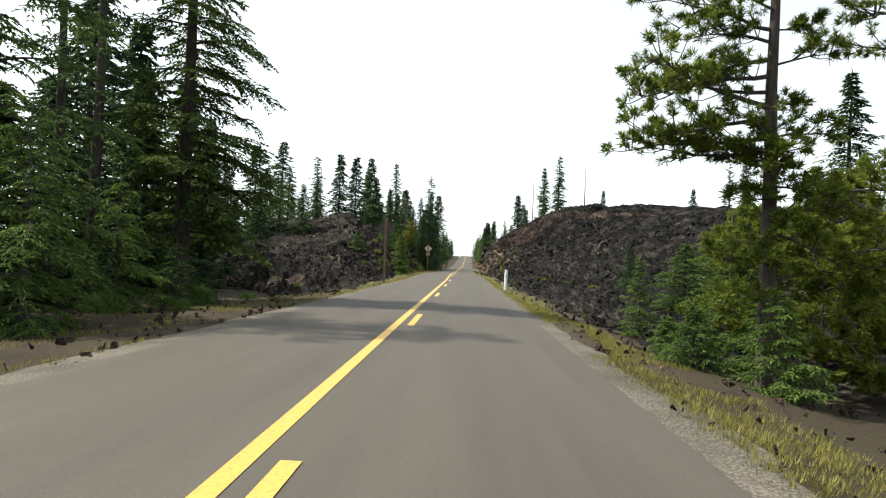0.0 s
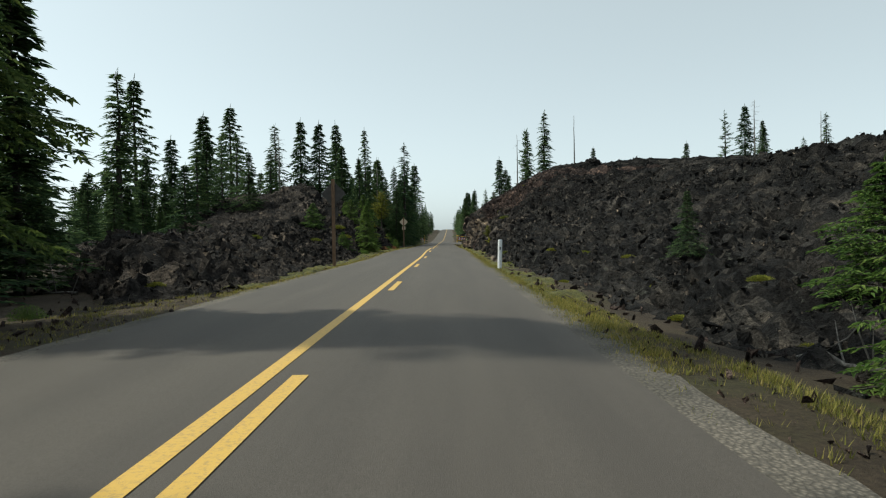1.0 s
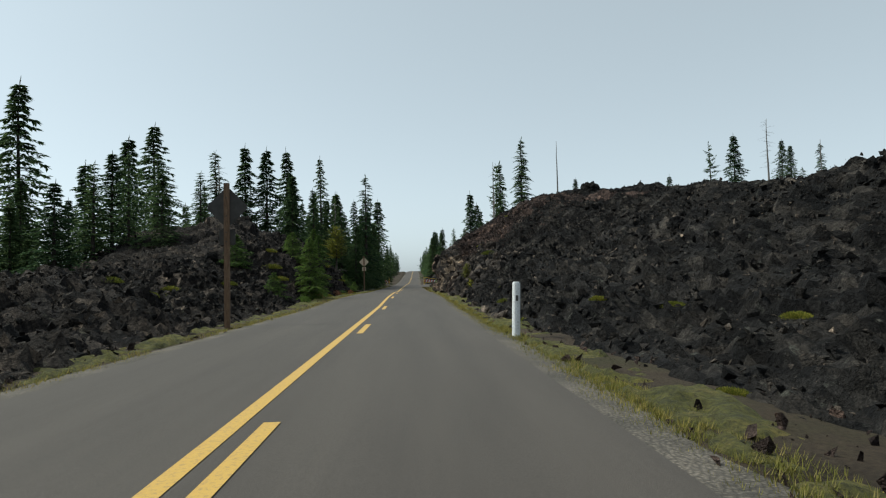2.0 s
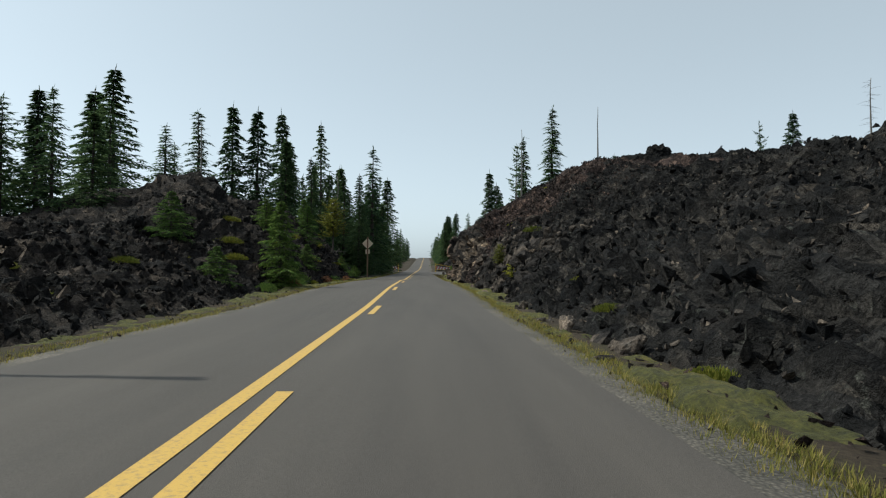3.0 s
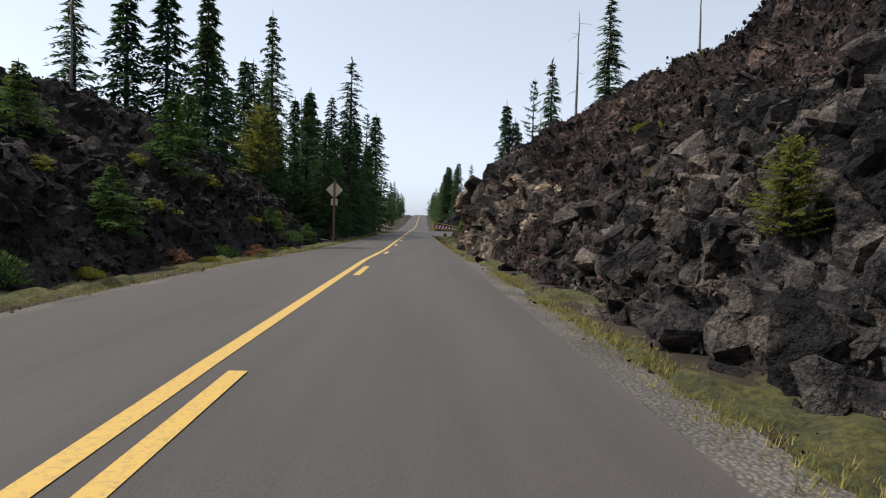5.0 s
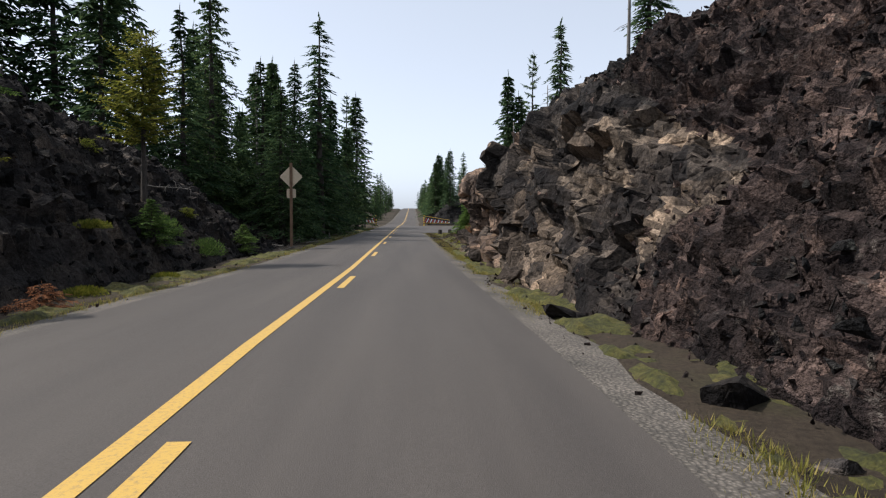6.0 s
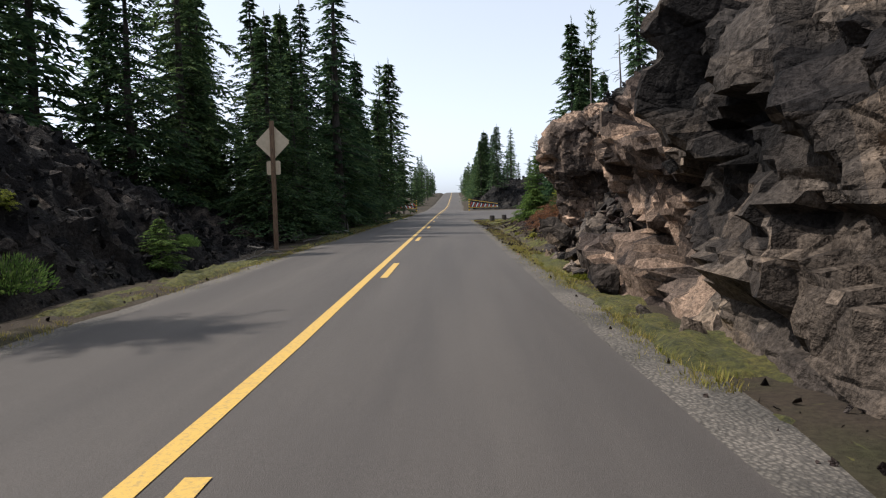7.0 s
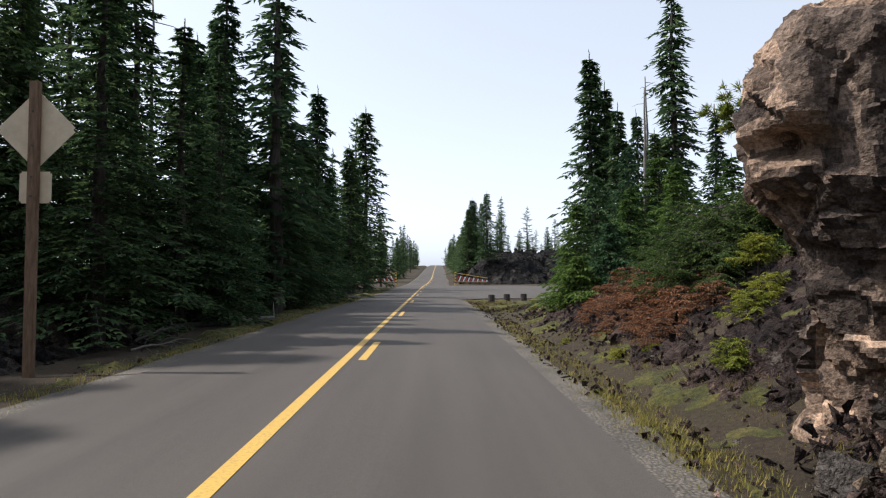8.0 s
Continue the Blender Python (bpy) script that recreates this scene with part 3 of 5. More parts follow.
def nose_mesh(rows=270, cols=200):
    """The overhanging nose of cut rock: a plan curve round its end, drawn in below and over the top."""
    plan = np.array([(5.6, 102.6), (4.5, 103.3), (3.7, 103.85), (3.0, 104.15), (2.52, 104.42), (2.38, 104.8), (2.6, 105.25), (3.1, 105.8), (4.0, 106.6), (5.2, 107.4), (7.0, 108.6)])
    prof = np.array([(-1.0, 0.24), (0.8, 0.22), (1.7, 0.19), (2.0, 0.12), (2.2, 0.03), (2.6, 0.0), (3.05, 0.03), (3.35, 0.08), (3.6, 0.16), (3.8, 0.3), (4.0, 0.5), (4.3, 0.85), (4.5, 1.0)])
    arc = np.r_[0, np.cumsum(np.hypot(*np.diff(plan, axis=0).T))]
    s = np.linspace(0, arc[-1], rows)
    px, py = np.interp(s, arc, plan[:, 0]), np.interp(s, arc, plan[:, 1])
    soft = np.hanning(21) / np.hanning(21).sum()
    px, py = (np.convolve(np.pad(q, 10, mode="edge"), soft, "valid") for q in (px, py))
    leng = np.r_[0, np.cumsum(np.hypot(np.diff(prof[:, 0]), np.diff(prof[:, 1]) * 3.2))]
    v = np.linspace(0, leng[-1], cols)
    z, k = np.interp(v, leng, prof[:, 0]), np.interp(v, leng, prof[:, 1])
    cx, cy = 5.6, 105.4
    p = np.stack([cx + (px[:, None] - cx) * (1 - k), cy + (py[:, None] - cy) * (1 - k), z + 0 * px[:, None]], -1)
    out = np.cross(np.gradient(p, axis=0), np.gradient(p, axis=1))
    out /= np.linalg.norm(out, axis=-1, keepdims=True) + 1e-9
    away = (p - np.array((cx, cy, 2.0)))
    out *= np.sign((out * away).sum(-1, keepdims=True) + 1e-9)
    bed = np.stack([p[..., 0] + 0.25 * p[..., 2], p[..., 1], p[..., 2] * 1.1 - 0.25 * p[..., 1]], -1)
    upright = p * np.array((2.4, 2.4, 0.3))
    inner = np.interp(s, [0, 2.6, 3.6, arc[-1]], [1, 1, 0.35, 0.35])[:, None]
    d = facets(bed / 1.1, 811) * 0.11 + fbm(bed / 0.8, 815) * 0.16 + facets(bed / 0.45, 821) * 0.05 + facets(bed / 0.2, 831) * 0.03 + facets(p / 0.09, 841) * 0.012 + fbm(p / 0.3, 851) * 0.05
    d = d + fbm(upright, 861) * 0.36 * inner + 0.03
    dent = ((p - np.array((2.52, 104.4, 2.44))) / np.array((0.4, 0.4, 0.13))) ** 2
    d = d - 0.34 * np.exp(-dent.sum(-1) ** 2)
    p = p + out * (d * np.clip((4.3 - p[..., 2]) / 0.5, 0.25, 1))[..., None]
    me = mesh_from("rock_nose", p.reshape(-1, 3), grid_faces(rows, cols), NOSE, True)
    me.set_sharp_from_angle(angle=radians(20))
    return me, p


me, PN = nose_mesh()
part("rock_nose", me, lava_right, "overhanging nose of rough pinkish-brown rock")
nr, loose = random.Random(60), []
for _ in range(2600):
    q = PN[nr.randrange(PN.shape[0]), nr.randrange(164, PN.shape[1])]
    s = 0.05 + 0.4 * nr.random() ** 2.5
    loose.append((nr.randrange(12), Matrix.Translation(q) @ Euler((nr.uniform(0, 6), nr.uniform(0, 6), nr.uniform(0, 6))).to_matrix().to_4x4() @ Matrix.Diagonal((s, s, s, 1))))
tagged(part("rubble", gather(LAVA_ROCKS, loose, "rubble", LAVA), lava_right), kind="stuff")
bx, by = np.meshgrid(np.arange(4, 75, 0.5), np.arange(207, 262, 0.6))
bz = -0.6 + 6.3 * np.clip((by - 208) / 9, 0, 1) ** 0.7 * np.clip((bx - 4) / 7, 0, 1) ** 0.7
bp = np.stack([bx, by, bz], -1)
bp[..., 2] += (facets(bp / 1.8, 81) * 0.5 + facets(bp / 3.3, 84) * 0.6 + fbm(bp / 9, 82) * 1.6) * np.clip((by - 207) / 4, 0, 1)
far_lava = new("lava_bank", mesh_from("lava_bank", bp.reshape(-1, 3), grid_faces(*bx.shape), LAVA))
fr, loose = random.Random(54), []
for _ in range(9000):
    i, j = fr.randrange(40), fr.randrange(bx.shape[1])
    s = 0.25 + 0.9 * fr.random() ** 2.5
    loose.append((fr.randrange(12), Matrix.Translation(bp[i, j]) @ Euler((fr.uniform(0, 6), fr.uniform(0, 6), fr.uniform(0, 6))).to_matrix().to_4x4() @ Matrix.Diagonal((s, s, s, 1))))
tagged(part("rubble", gather(LAVA_ROCKS, loose, "rubble", LAVA), far_lava), kind="stuff")
tagged(far_lava, "dark lava bank behind the road junction", "lava flow", kind="structure")

ar, loose = random.Random(62), []
for _ in range(2600):
    x, y = ar.uniform(2.3, 5.0), ar.uniform(98.2, 104.6)
    s = 0.05 + 0.3 * ar.random() ** 3
    loose.append((ar.randrange(12), Matrix.Translation((x, y, -0.25 + max(0, x - 2.35) * 0.85 + ar.uniform(-0.12, 0.06))) @ Euler((ar.uniform(0, 6), ar.uniform(0, 6), ar.uniform(0, 6))).to_matrix().to_4x4() @ Matrix.Diagonal((s, s, s, 1))))
tagged(part("scree", gather(CHIPS, loose, "scree", SCREE), lava_right, "loose brown stones heaped in the alcove"), kind="stuff")
TX, TY = np.meshgrid(np.arange(2.3, 14, 0.12), np.arange(103.5, 128, 0.14))
edge = np.clip((TX - 2.3) / 1.3, 0, 1) * np.clip((128 - TY) / 5, 0, 1)
tp = np.stack([TX, TY, ground_z(TX, TY)], -1)
tp[..., 2] += 0.16 * edge - 0.1 + (facets(tp / 0.5, 141) * 0.14 + facets(tp / 0.22, 143) * 0.07) * edge
talus = new("talus_slope", mesh_from("talus_slope", tp.reshape(-1, 3), grid_faces(*TX.shape), SCREE))
tagged(talus, "dark brown slope of loose lava stones", "talus", kind="structure")
tr, loose = random.Random(53), []
for _ in range(15000):
    i, j = tr.randrange(TX.shape[0]), tr.randrange(TX.shape[1])
    s = 0.05 + 0.34 * tr.random() ** 2.6
    loose.append((tr.randrange(12), Matrix.Translation(tp[i, j]) @ Euler((tr.uniform(0, 6), tr.uniform(0, 6), tr.uniform(0, 6))).to_matrix().to_4x4() @ Matrix.Diagonal((s, s, s, 1))))
tagged(part("rubble", gather(CHIPS, loose, "rubble", SCREE), talus), kind="stuff")


def outcrop(x, y, s, P, ys, parent, k):
    """A big boulder that stands up out of the rubble."""
    row = P[int(np.argmin(np.abs(ys - y)))]
    z = float(row[int(np.argmin(np.abs(row[:, 0] - x))), 2])
    s *= 0.62
    part("boulder", BOULDERS[k % 4], parent, at=pose(x, y, z - 0.1 * s, k * 47, k * 31, k * 77) @ Matrix.Diagonal((s, s, s, 1)))


def boulder_mesh(seed):
    bm = bmesh.new()
    bmesh.ops.create_icosphere(bm, subdivisions=4, radius=0.5)
    p = np.array([tuple(v.co) for v in bm.verts])
    d = 1 + 0.5 * facets(p * 2.2, seed) * 0.5 + 0.16 * facets(p * 6.0, seed + 3) + 0.1 * fbm(p * 9.0, seed)
    for v, k in zip(bm.verts, d):
        v.co *= float(k)
    me = bpy.data.meshes.new("boulder")
    bm.to_mesh(me)
    bm.free()
    me.materials.append(LAVA)
    return me


BOULDERS = [boulder_mesh(600 + 11 * k) for k in range(4)]
for k, (x, y, s) in enumerate([(14.4, 75.2, 2.2), (16.8, 75, 1.4), (8.8, 68.3, 1.2), (4.4, 65.6, 1.9), (13.5, 84, 1.8), (12.2, 88, 1.7), (10.8, 92, 1.6), (15, 70, 1.1), (18, 64, 1.1), (16.5, 58, 1.8), (20, 52, 1.7), (15, 47, 1.4), (12, 66, 1.3),
                               (9.6, 96, 1.5), (13, 100, 1.6), (8.2, 73, 1.3), (7.5, 60, 1.2), (10, 54, 1.4), (21, 72, 1.8), (24, 62, 1.8), (9.5, 46, 1.2)]):
    outcrop(x, y, s, PR, YS_R, lava_right, k)
for k, (x, y, s) in enumerate([(-13.5, 76, 1.4), (-12, 80, 1.1), (-15, 72, 1.2), (-11, 70, 0.8), (-13, 86, 1.1), (-10.5, 92, 1.0), (-9, 57, 1.2), (-12, 62, 1.4), (-8.4, 50, 1.0), (-9, 98, 1.2)]):
    outcrop(x, y, s, PL, YS_L, lava_left, k)

# small loose stones along both edges of the road
er, loose = random.Random(57), []
for _ in range(3600):
    y, right = er.uniform(-5, 175), er.random() < 0.55
    x = XR + 0.25 + abs(er.gauss(0, 0.75)) if right else XL - 0.25 - abs(er.gauss(0, 0.8))
    s = 0.025 + 0.14 * er.random() ** 3
    z = max(float(ground_z(np.array(x), np.array(y))), -0.14 if (XL - 0.8 < x < XR + 0.75) else -9)
    loose.append((er.randrange(12), Matrix.Translation((x, y, z + 0.2 * s)) @ Euler((er.uniform(0, 6), er.uniform(0, 6), er.uniform(0, 6))).to_matrix().to_4x4() @ Matrix.Diagonal((s, s, s, 1))))
for _ in range(5200):
    x, y = er.uniform(XR + 0.6, 10.5), er.uniform(2, 46)
    if er.random() < 0.3:
        x, y = XL - er.uniform(0.6, 6), er.uniform(2, 40)
    s = 0.03 + 0.3 * er.random() ** 4
    z = float(ground_z(np.array(x), np.array(y)))
    loose.append((er.randrange(12), Matrix.Translation((x, y, z + 0.15 * s)) @ Euler((er.uniform(0, 6), er.uniform(0, 6), er.uniform(0, 6))).to_matrix().to_4x4() @ Matrix.Diagonal((s, s, s, 1))))
for _ in range(4200):
    x, y = 1.75 + abs(er.gauss(0, 1.1)), er.uniform(103, 138)
    s = 0.025 + 0.16 * er.random() ** 3
    loose.append((er.randrange(12), Matrix.Translation((x, y, max(float(ground_z(np.array(x), np.array(y))), -0.13 if x < XR + 0.75 else -9) + 0.15 * s)) @ Euler((er.uniform(0, 6), er.uniform(0, 6), er.uniform(0, 6))).to_matrix().to_4x4() @ Matrix.Diagonal((s, s, s, 1))))
pebbles = new("roadside_stones", gather(CHIPS, loose, "roadside_stones", SCREE))
tagged(pebbles, "loose stones scattered along the gravel road edge", "stones", kind="stuff")


def moss_bank(x0, x1, y0, y1, seed, cover):
    """Low cushions of moss: a sheet that comes up through the ground in patches."""
    X, Y = np.meshgrid(np.arange(x0, x1, 0.09), np.arange(y0, y1, 0.12))
    q = np.stack([X, Y, X * 0], -1)
    rim = np.minimum(1, np.minimum(X - x0, x1 - X) / 0.35)
    z = ground_z(X, Y) + np.where((X < XR + 0.75) & (X > XL - 0.8), 0.03, 0)
    z = z + 0.2 * (fbm(q / 1.3, seed, 4) + cover) * rim + 0.13 * fbm(q / 0.3, seed + 5, 3) - 0.2 * (1 - rim)
    z = np.minimum(z, ground_z(X, Y) + 0.14)
    ob = new("moss_bank", mesh_from("moss_bank", np.stack([X, Y, z], -1).reshape(-1, 3), grid_faces(*X.shape), MOSS, True))
    return tagged(ob, "yellow-green moss cushions on the road verge", "moss", kind="stuff")


moss_bank(1.75, 3.3, 24, 106, 301, 0.04)
moss_bank(2.2, 7.0, 106, 141, 302, -0.12)
moss_bank(-6.6, -5.0, 28, 120, 303, -0.05)
moss_bank(-7.2, -5.1, 120, 180, 304, -0.1)


# ---- trees ----
def kite(vs, fs, root, way, side, length, width, sag=0.0):
    """One flat spray of needles: a narrow kite, folded along its middle."""
    b = len(vs)
    tip = root + way * length + Vector((0, 0, -sag * length))
    mid = root + way * length * 0.42
    lift = way.cross(side) * width * 0.25
    vs += [root, mid + side * width * 0.5 - lift, tip, mid - side * width * 0.5 - lift]
    fs += [(b, b + 1, b + 2), (b, b + 2, b + 3)]


def tube(vs, fs, pts, radii, sides=6):
    base = len(vs)
    for i, (p, r) in enumerate(zip(pts, radii)):
        d = (pts[min(i + 1, len(pts) - 1)] - pts[max(i - 1, 0)]).normalized()
        a = d.orthogonal().normalized() if abs(d.z) < 0.9 else Vector((1, 0, 0))
        a = (a - d * a.dot(d)).normalized()
        c = d.cross(a)
        for k in range(sides):
            t = 2 * math.pi * k / sides
            vs.append(p + (a * math.cos(t) + c * math.sin(t)) * r)
    for i in range(len(pts) - 1):
        for k in range(sides):
            q, k2 = base + i * sides, (k + 1) % sides
            fs.append((q + k, q + k2, q + sides + k2, q + sides + k))
    fs.append(tuple(base + (len(pts) - 1) * sides + k for k in range(sides)))


def crown_mesh(vs, fs, bv, bf, leaf):
    """A crown: its sprays of needles and the boughs that carry them."""
    me = mesh_from("crown", vs + bv, fs + [tuple(i + len(vs) for i in f) for f in bf], leaf)
    me.materials.append(BARK)
    me.polygons.foreach_set("material_index", [0] * len(fs) + [1] * len(bf))
    return me


def trunk_path(rnd, height, lean, n=9):
    wob = [rnd.uniform(-1, 1) * 0.012 * height for _ in range(n * 2)]
    return [Vector((lean * height * (i / (n - 1)) + wob[i] * i / n * 0.5, wob[n + i] * i / n * 0.5, height * i / (n - 1))) for i in range(n)]


def fir_meshes(seed, height=16.0, radius=2.1, low=0.06, whorls=34, per=8, sprays=12, gaps=0.12, droop=0.35, power=0.8, leaf=None, lean=0.0, spray=0.46, trunk=0.0):
    """Trunk and crown of a conifer: whorls of drooping boughs hung with sprays."""
    rnd = random.Random(seed)
    pts = trunk_path(rnd, height, lean)
    r0 = trunk or 0.011 * height + 0.03
    tv, tf = [], []
    tube(tv, tf, [pts[0] - Vector((0, 0, 0.4))] + pts, [r0 * 1.35] + [r0 * (1 - 0.93 * i / (len(pts) - 1)) for i in range(len(pts))], 8)
    vs, fs, bv, bf = [], [], [], []
    up = Vector((0, 0, 1))
    for w in range(whorls):
        f = low + (0.985 - low) * (w / (whorls - 1)) ** 0.92
        z = f * height
        k = f * (len(pts) - 1)
        core = pts[int(k)].lerp(pts[min(int(k) + 1, len(pts) - 1)], k - int(k))
        reach = radius * max(0.05, ((1 - f) / (1 - low)) ** power) * (1.0 if f > low + 0.12 else 0.8)
        turn = rnd.uniform(0, 6.28)
        for b in range(per if f < 0.85 else max(4, per - 2)):
            if rnd.random() < gaps:
                continue
            a = turn + 2 * math.pi * b / per + rnd.uniform(-0.4, 0.4)
            length = reach * rnd.uniform(0.35, 1.28) * (1.35 if rnd.random() < 0.06 else 1)
            out = Vector((math.cos(a), math.sin(a), 0))
            across = Vector((-out.y, out.x, 0))
            rise = rnd.uniform(0.0, 0.25) if f < 0.8 else rnd.uniform(0.25, 0.8)
            start = core + up * rnd.uniform(-0.3, 0.3) * height / whorls
            n = max(2, int(sprays * (0.35 + 0.65 * length / radius)))
            line_pts = []
            for i in range(n + 1):
                s = i / n
                line_pts.append(start + out * length * s + up * (rise * length * s - droop * length * s * s) + across * rnd.uniform(-0.04, 0.04) * length)
            tube(bv, bf, [line_pts[0], line_pts[-1]], [0.022 + 0.008 * length, 0.006], 3)
            for i in range(n + 1):
                s = i / n
                if s < 0.12 and n > 3:
                    continue
                size = spray * (0.55 + 0.5 * math.sin(math.pi * min(1, s + 0.12))) * rnd.uniform(0.7, 1.25) * (0.55 + 0.45 * length / radius)
                for sg in (-1, 1):
                    way = (out * rnd.uniform(0.35, 0.9) + across * sg * rnd.uniform(0.5, 1.0) + up * rnd.uniform(-0.55, 0.2)).normalized()
                    sd = way.cross(up).normalized()
                    tilt = rnd.uniform(-0.8, 0.8)
                    sd = (sd * math.cos(tilt) + way.cross(sd) * math.sin(tilt)).normalized()
                    kite(vs, fs, line_pts[i], way, sd, size, size * rnd.uniform(0.33, 0.5), rnd.uniform(0.05, 0.35))
                if rnd.random() < 0.7:
                    way = (out * 0.4 + across * rnd.uniform(-0.4, 0.4) - up * rnd.uniform(0.5, 1)).normalized()
                    kite(vs, fs, line_pts[i], way, across, size * 0.7, size * 0.3)
            way = (line_pts[-1] - line_pts[-2]).normalized()
            kite(vs, fs, line_pts[-1], way, across, spray * 0.7, spray * 0.26)
    for i in range(5):
        a = rnd.uniform(0, 6.28)
        kite(vs, fs, pts[-1] - up * spray * 0.45 * i, Vector((math.cos(a) * 0.25, math.sin(a) * 0.25, 1)).normalized(), Vector((-math.sin(a), math.cos(a), 0)), spray * 1.05, spray * 0.2)
    return mesh_from("trunk", tv, tf, BARK, True), crown_mesh(vs, fs, bv, bf, leaf or FIR)


def hemlock_meshes(seed, height, radius, low, boughs, extra=(), trunk=0.25, leaf=None, power=0.5, spray=0.2, droop=0.3, twigs=9, ragged=0.5, fat=1.0):
    """A near hemlock: each bough is a drooping fan of side twigs, hung with short flat sprays. extra: height, heading, length."""
    rnd = random.Random(seed)
    pts = trunk_path(rnd, height, 0.0)
    tv, tf, bv, bf, vs, fs = [], [], [], [], [], []
    tube(tv, tf, [pts[0] - Vector((0, 0, 0.4))] + pts, [trunk * 1.35] + [trunk * (1 - 0.9 * i / 8) for i in range(9)], 9)
    up = Vector((0, 0, 1))
    wanted = list(extra)
    for i in range(boughs):
        f = low + (0.98 - low) * ((i + rnd.random()) / boughs) ** 1.05
        wanted.append((f * height, i * 2.399 + rnd.uniform(-0.5, 0.5), radius * max(0.04, ((1 - f) / (1 - low)) ** power) * rnd.uniform(ragged, 1.15) * (1.25 if rnd.random() < 0.08 else 1)))
    for z, a, length in wanted:
        k = min(7.99, z / height * 8)
        p = pts[int(k)].lerp(pts[int(k) + 1], k - int(k))
        out = Vector((math.cos(a), math.sin(a), 0))
        across = Vector((-out.y, out.x, 0))
        n = max(3, int(length / (spray * 1.2)))
        sway, rise, sag = rnd.uniform(-0.25, 0.25), rnd.uniform(-0.05, 0.3), droop * rnd.uniform(0.7, 1.4)
        gap = rnd.uniform(0.1, 0.3)
        run = [p + out * length * s + across * sway * length * s * s + up * length * (rise * s - sag * s * s) for s in [i / n for i in range(n + 1)]]
        tube(bv, bf, run, [(0.012 + 0.013 * length) * (1 - 0.8 * i / n) for i in range(n + 1)], 4)
        for i in range(1, n + 1):
            s = i / n
            if s < gap and length > 0.8:
                continue
            for side in (-1, 1):
                if rnd.random() < 0.1:
                    continue
                tl = length * (0.14 + 0.3 * math.sin(math.pi * min(0.96, s + 0.08))) * rnd.uniform(0.6, 1.25)
                way = (out * rnd.uniform(0.5, 0.9) + across * side * rnd.uniform(0.6, 1.0) + up * rnd.uniform(-0.4, 0.12)).normalized()
                m = max(2, min(twigs, int(tl / (spray * 0.5))))
                for j in range(m + 1):
                    q = run[i] + way * tl * j / m - up * 0.3 * tl * (j / m) ** 2
                    for sg in (-1, 1):
                        w = (way * 0.8 + across.cross(way) * rnd.uniform(-0.3, 0.1) + way.cross(up) * sg * rnd.uniform(0.4, 0.9) - up * rnd.uniform(0, 0.45)).normalized()
                        sd = (w.cross(up) + up * rnd.uniform(-0.5, 0.5)).normalized()
                        size = spray * rnd.uniform(0.7, 1.3)
                        kite(vs, fs, q, w, sd, size, size * rnd.uniform(0.24, 0.38) * fat, rnd.uniform(0, 0.3))
            w = (out - up * 0.3).normalized()
            kite(vs, fs, run[i], w, across, spray * 1.1, spray * 0.45)
    for i in range(6):
        a = rnd.uniform(0, 6.28)
        kite(vs, fs, pts[-1] - up * spray * 0.5 * i, Vector((math.cos(a) * 0.1, math.sin(a) * 0.1, 1)).normalized(), Vector((-math.sin(a), math.cos(a), 0)), spray * 1.1, spray * 0.16)
    return mesh_from("trunk", tv, tf, BARK, True), crown_mesh(vs, fs, bv, bf, leaf or HEMLOCK_LEAF)


def fir_tree(name, label, seed, **kw):
    t, c = fir_meshes(seed, **kw)
    ob = empty(name, pose(0, 0, -60), label, "conifer tree")
    part("trunk", t, ob)
    part("crown", c, ob)
    return ob


def snag(seed, height=9.0, r0=0.12, stubs=10, lean=0.0):
    rnd = random.Random(seed)
    pts = trunk_path(rnd, height, lean)
    vs, fs = [], []
    tube(vs, fs, [pts[0] - Vector((0, 0, 0.5))] + pts, [r0 * 1.2] + [r0 * (1 - 0.8 * i / 8) for i in range(9)], 7)
    for _ in range(stubs):
        k = rnd.uniform(2.5, 7.8)
        p = pts[int(k)].lerp(pts[int(k) + 1], k - int(k))
        a = rnd.uniform(0, 6.28)
        d = Vector((math.cos(a), math.sin(a), rnd.uniform(-0.5, 0.3)))
        l = rnd.uniform(0.25, 0.9) * height / 9
        tube(vs, fs, [p, p + d * l * 0.6, p + d * l + Vector((0, 0, -0.12 * l))], [0.018, 0.011, 0.004], 3)
    ob = empty("dead_tree", pose(0, 0, -60), "bare grey dead tree trunk standing among the lava", "dead tree")
    part("trunk", mesh_from("trunk", vs, fs, DEADWOOD, True), ob)
    return ob


def surface_z(x, y):
    """Height of whatever open ground or lava is there."""
    z = float(ground_z(np.array(float(x)), np.array(float(y))))
    for P, ys in ((PR, YS_R), (PL, YS_L)):
        if ys[0] < y < ys[-1]:
            row = P[int(np.argmin(np.abs(ys - y)))]
            j = int(np.argmin(np.abs(row[:, 0] - x)))
            if abs(row[j, 0] - x) < 2.6:
                z = max(z, float(row[j, 2]))
    if y > 207 and y < 262 and 4 < x < 75:
        z = max(z, float(bp[int(np.argmin(np.abs(by[:, 0] - y))), int(np.argmin(np.abs(bx[0] - x))), 2]))
    return z


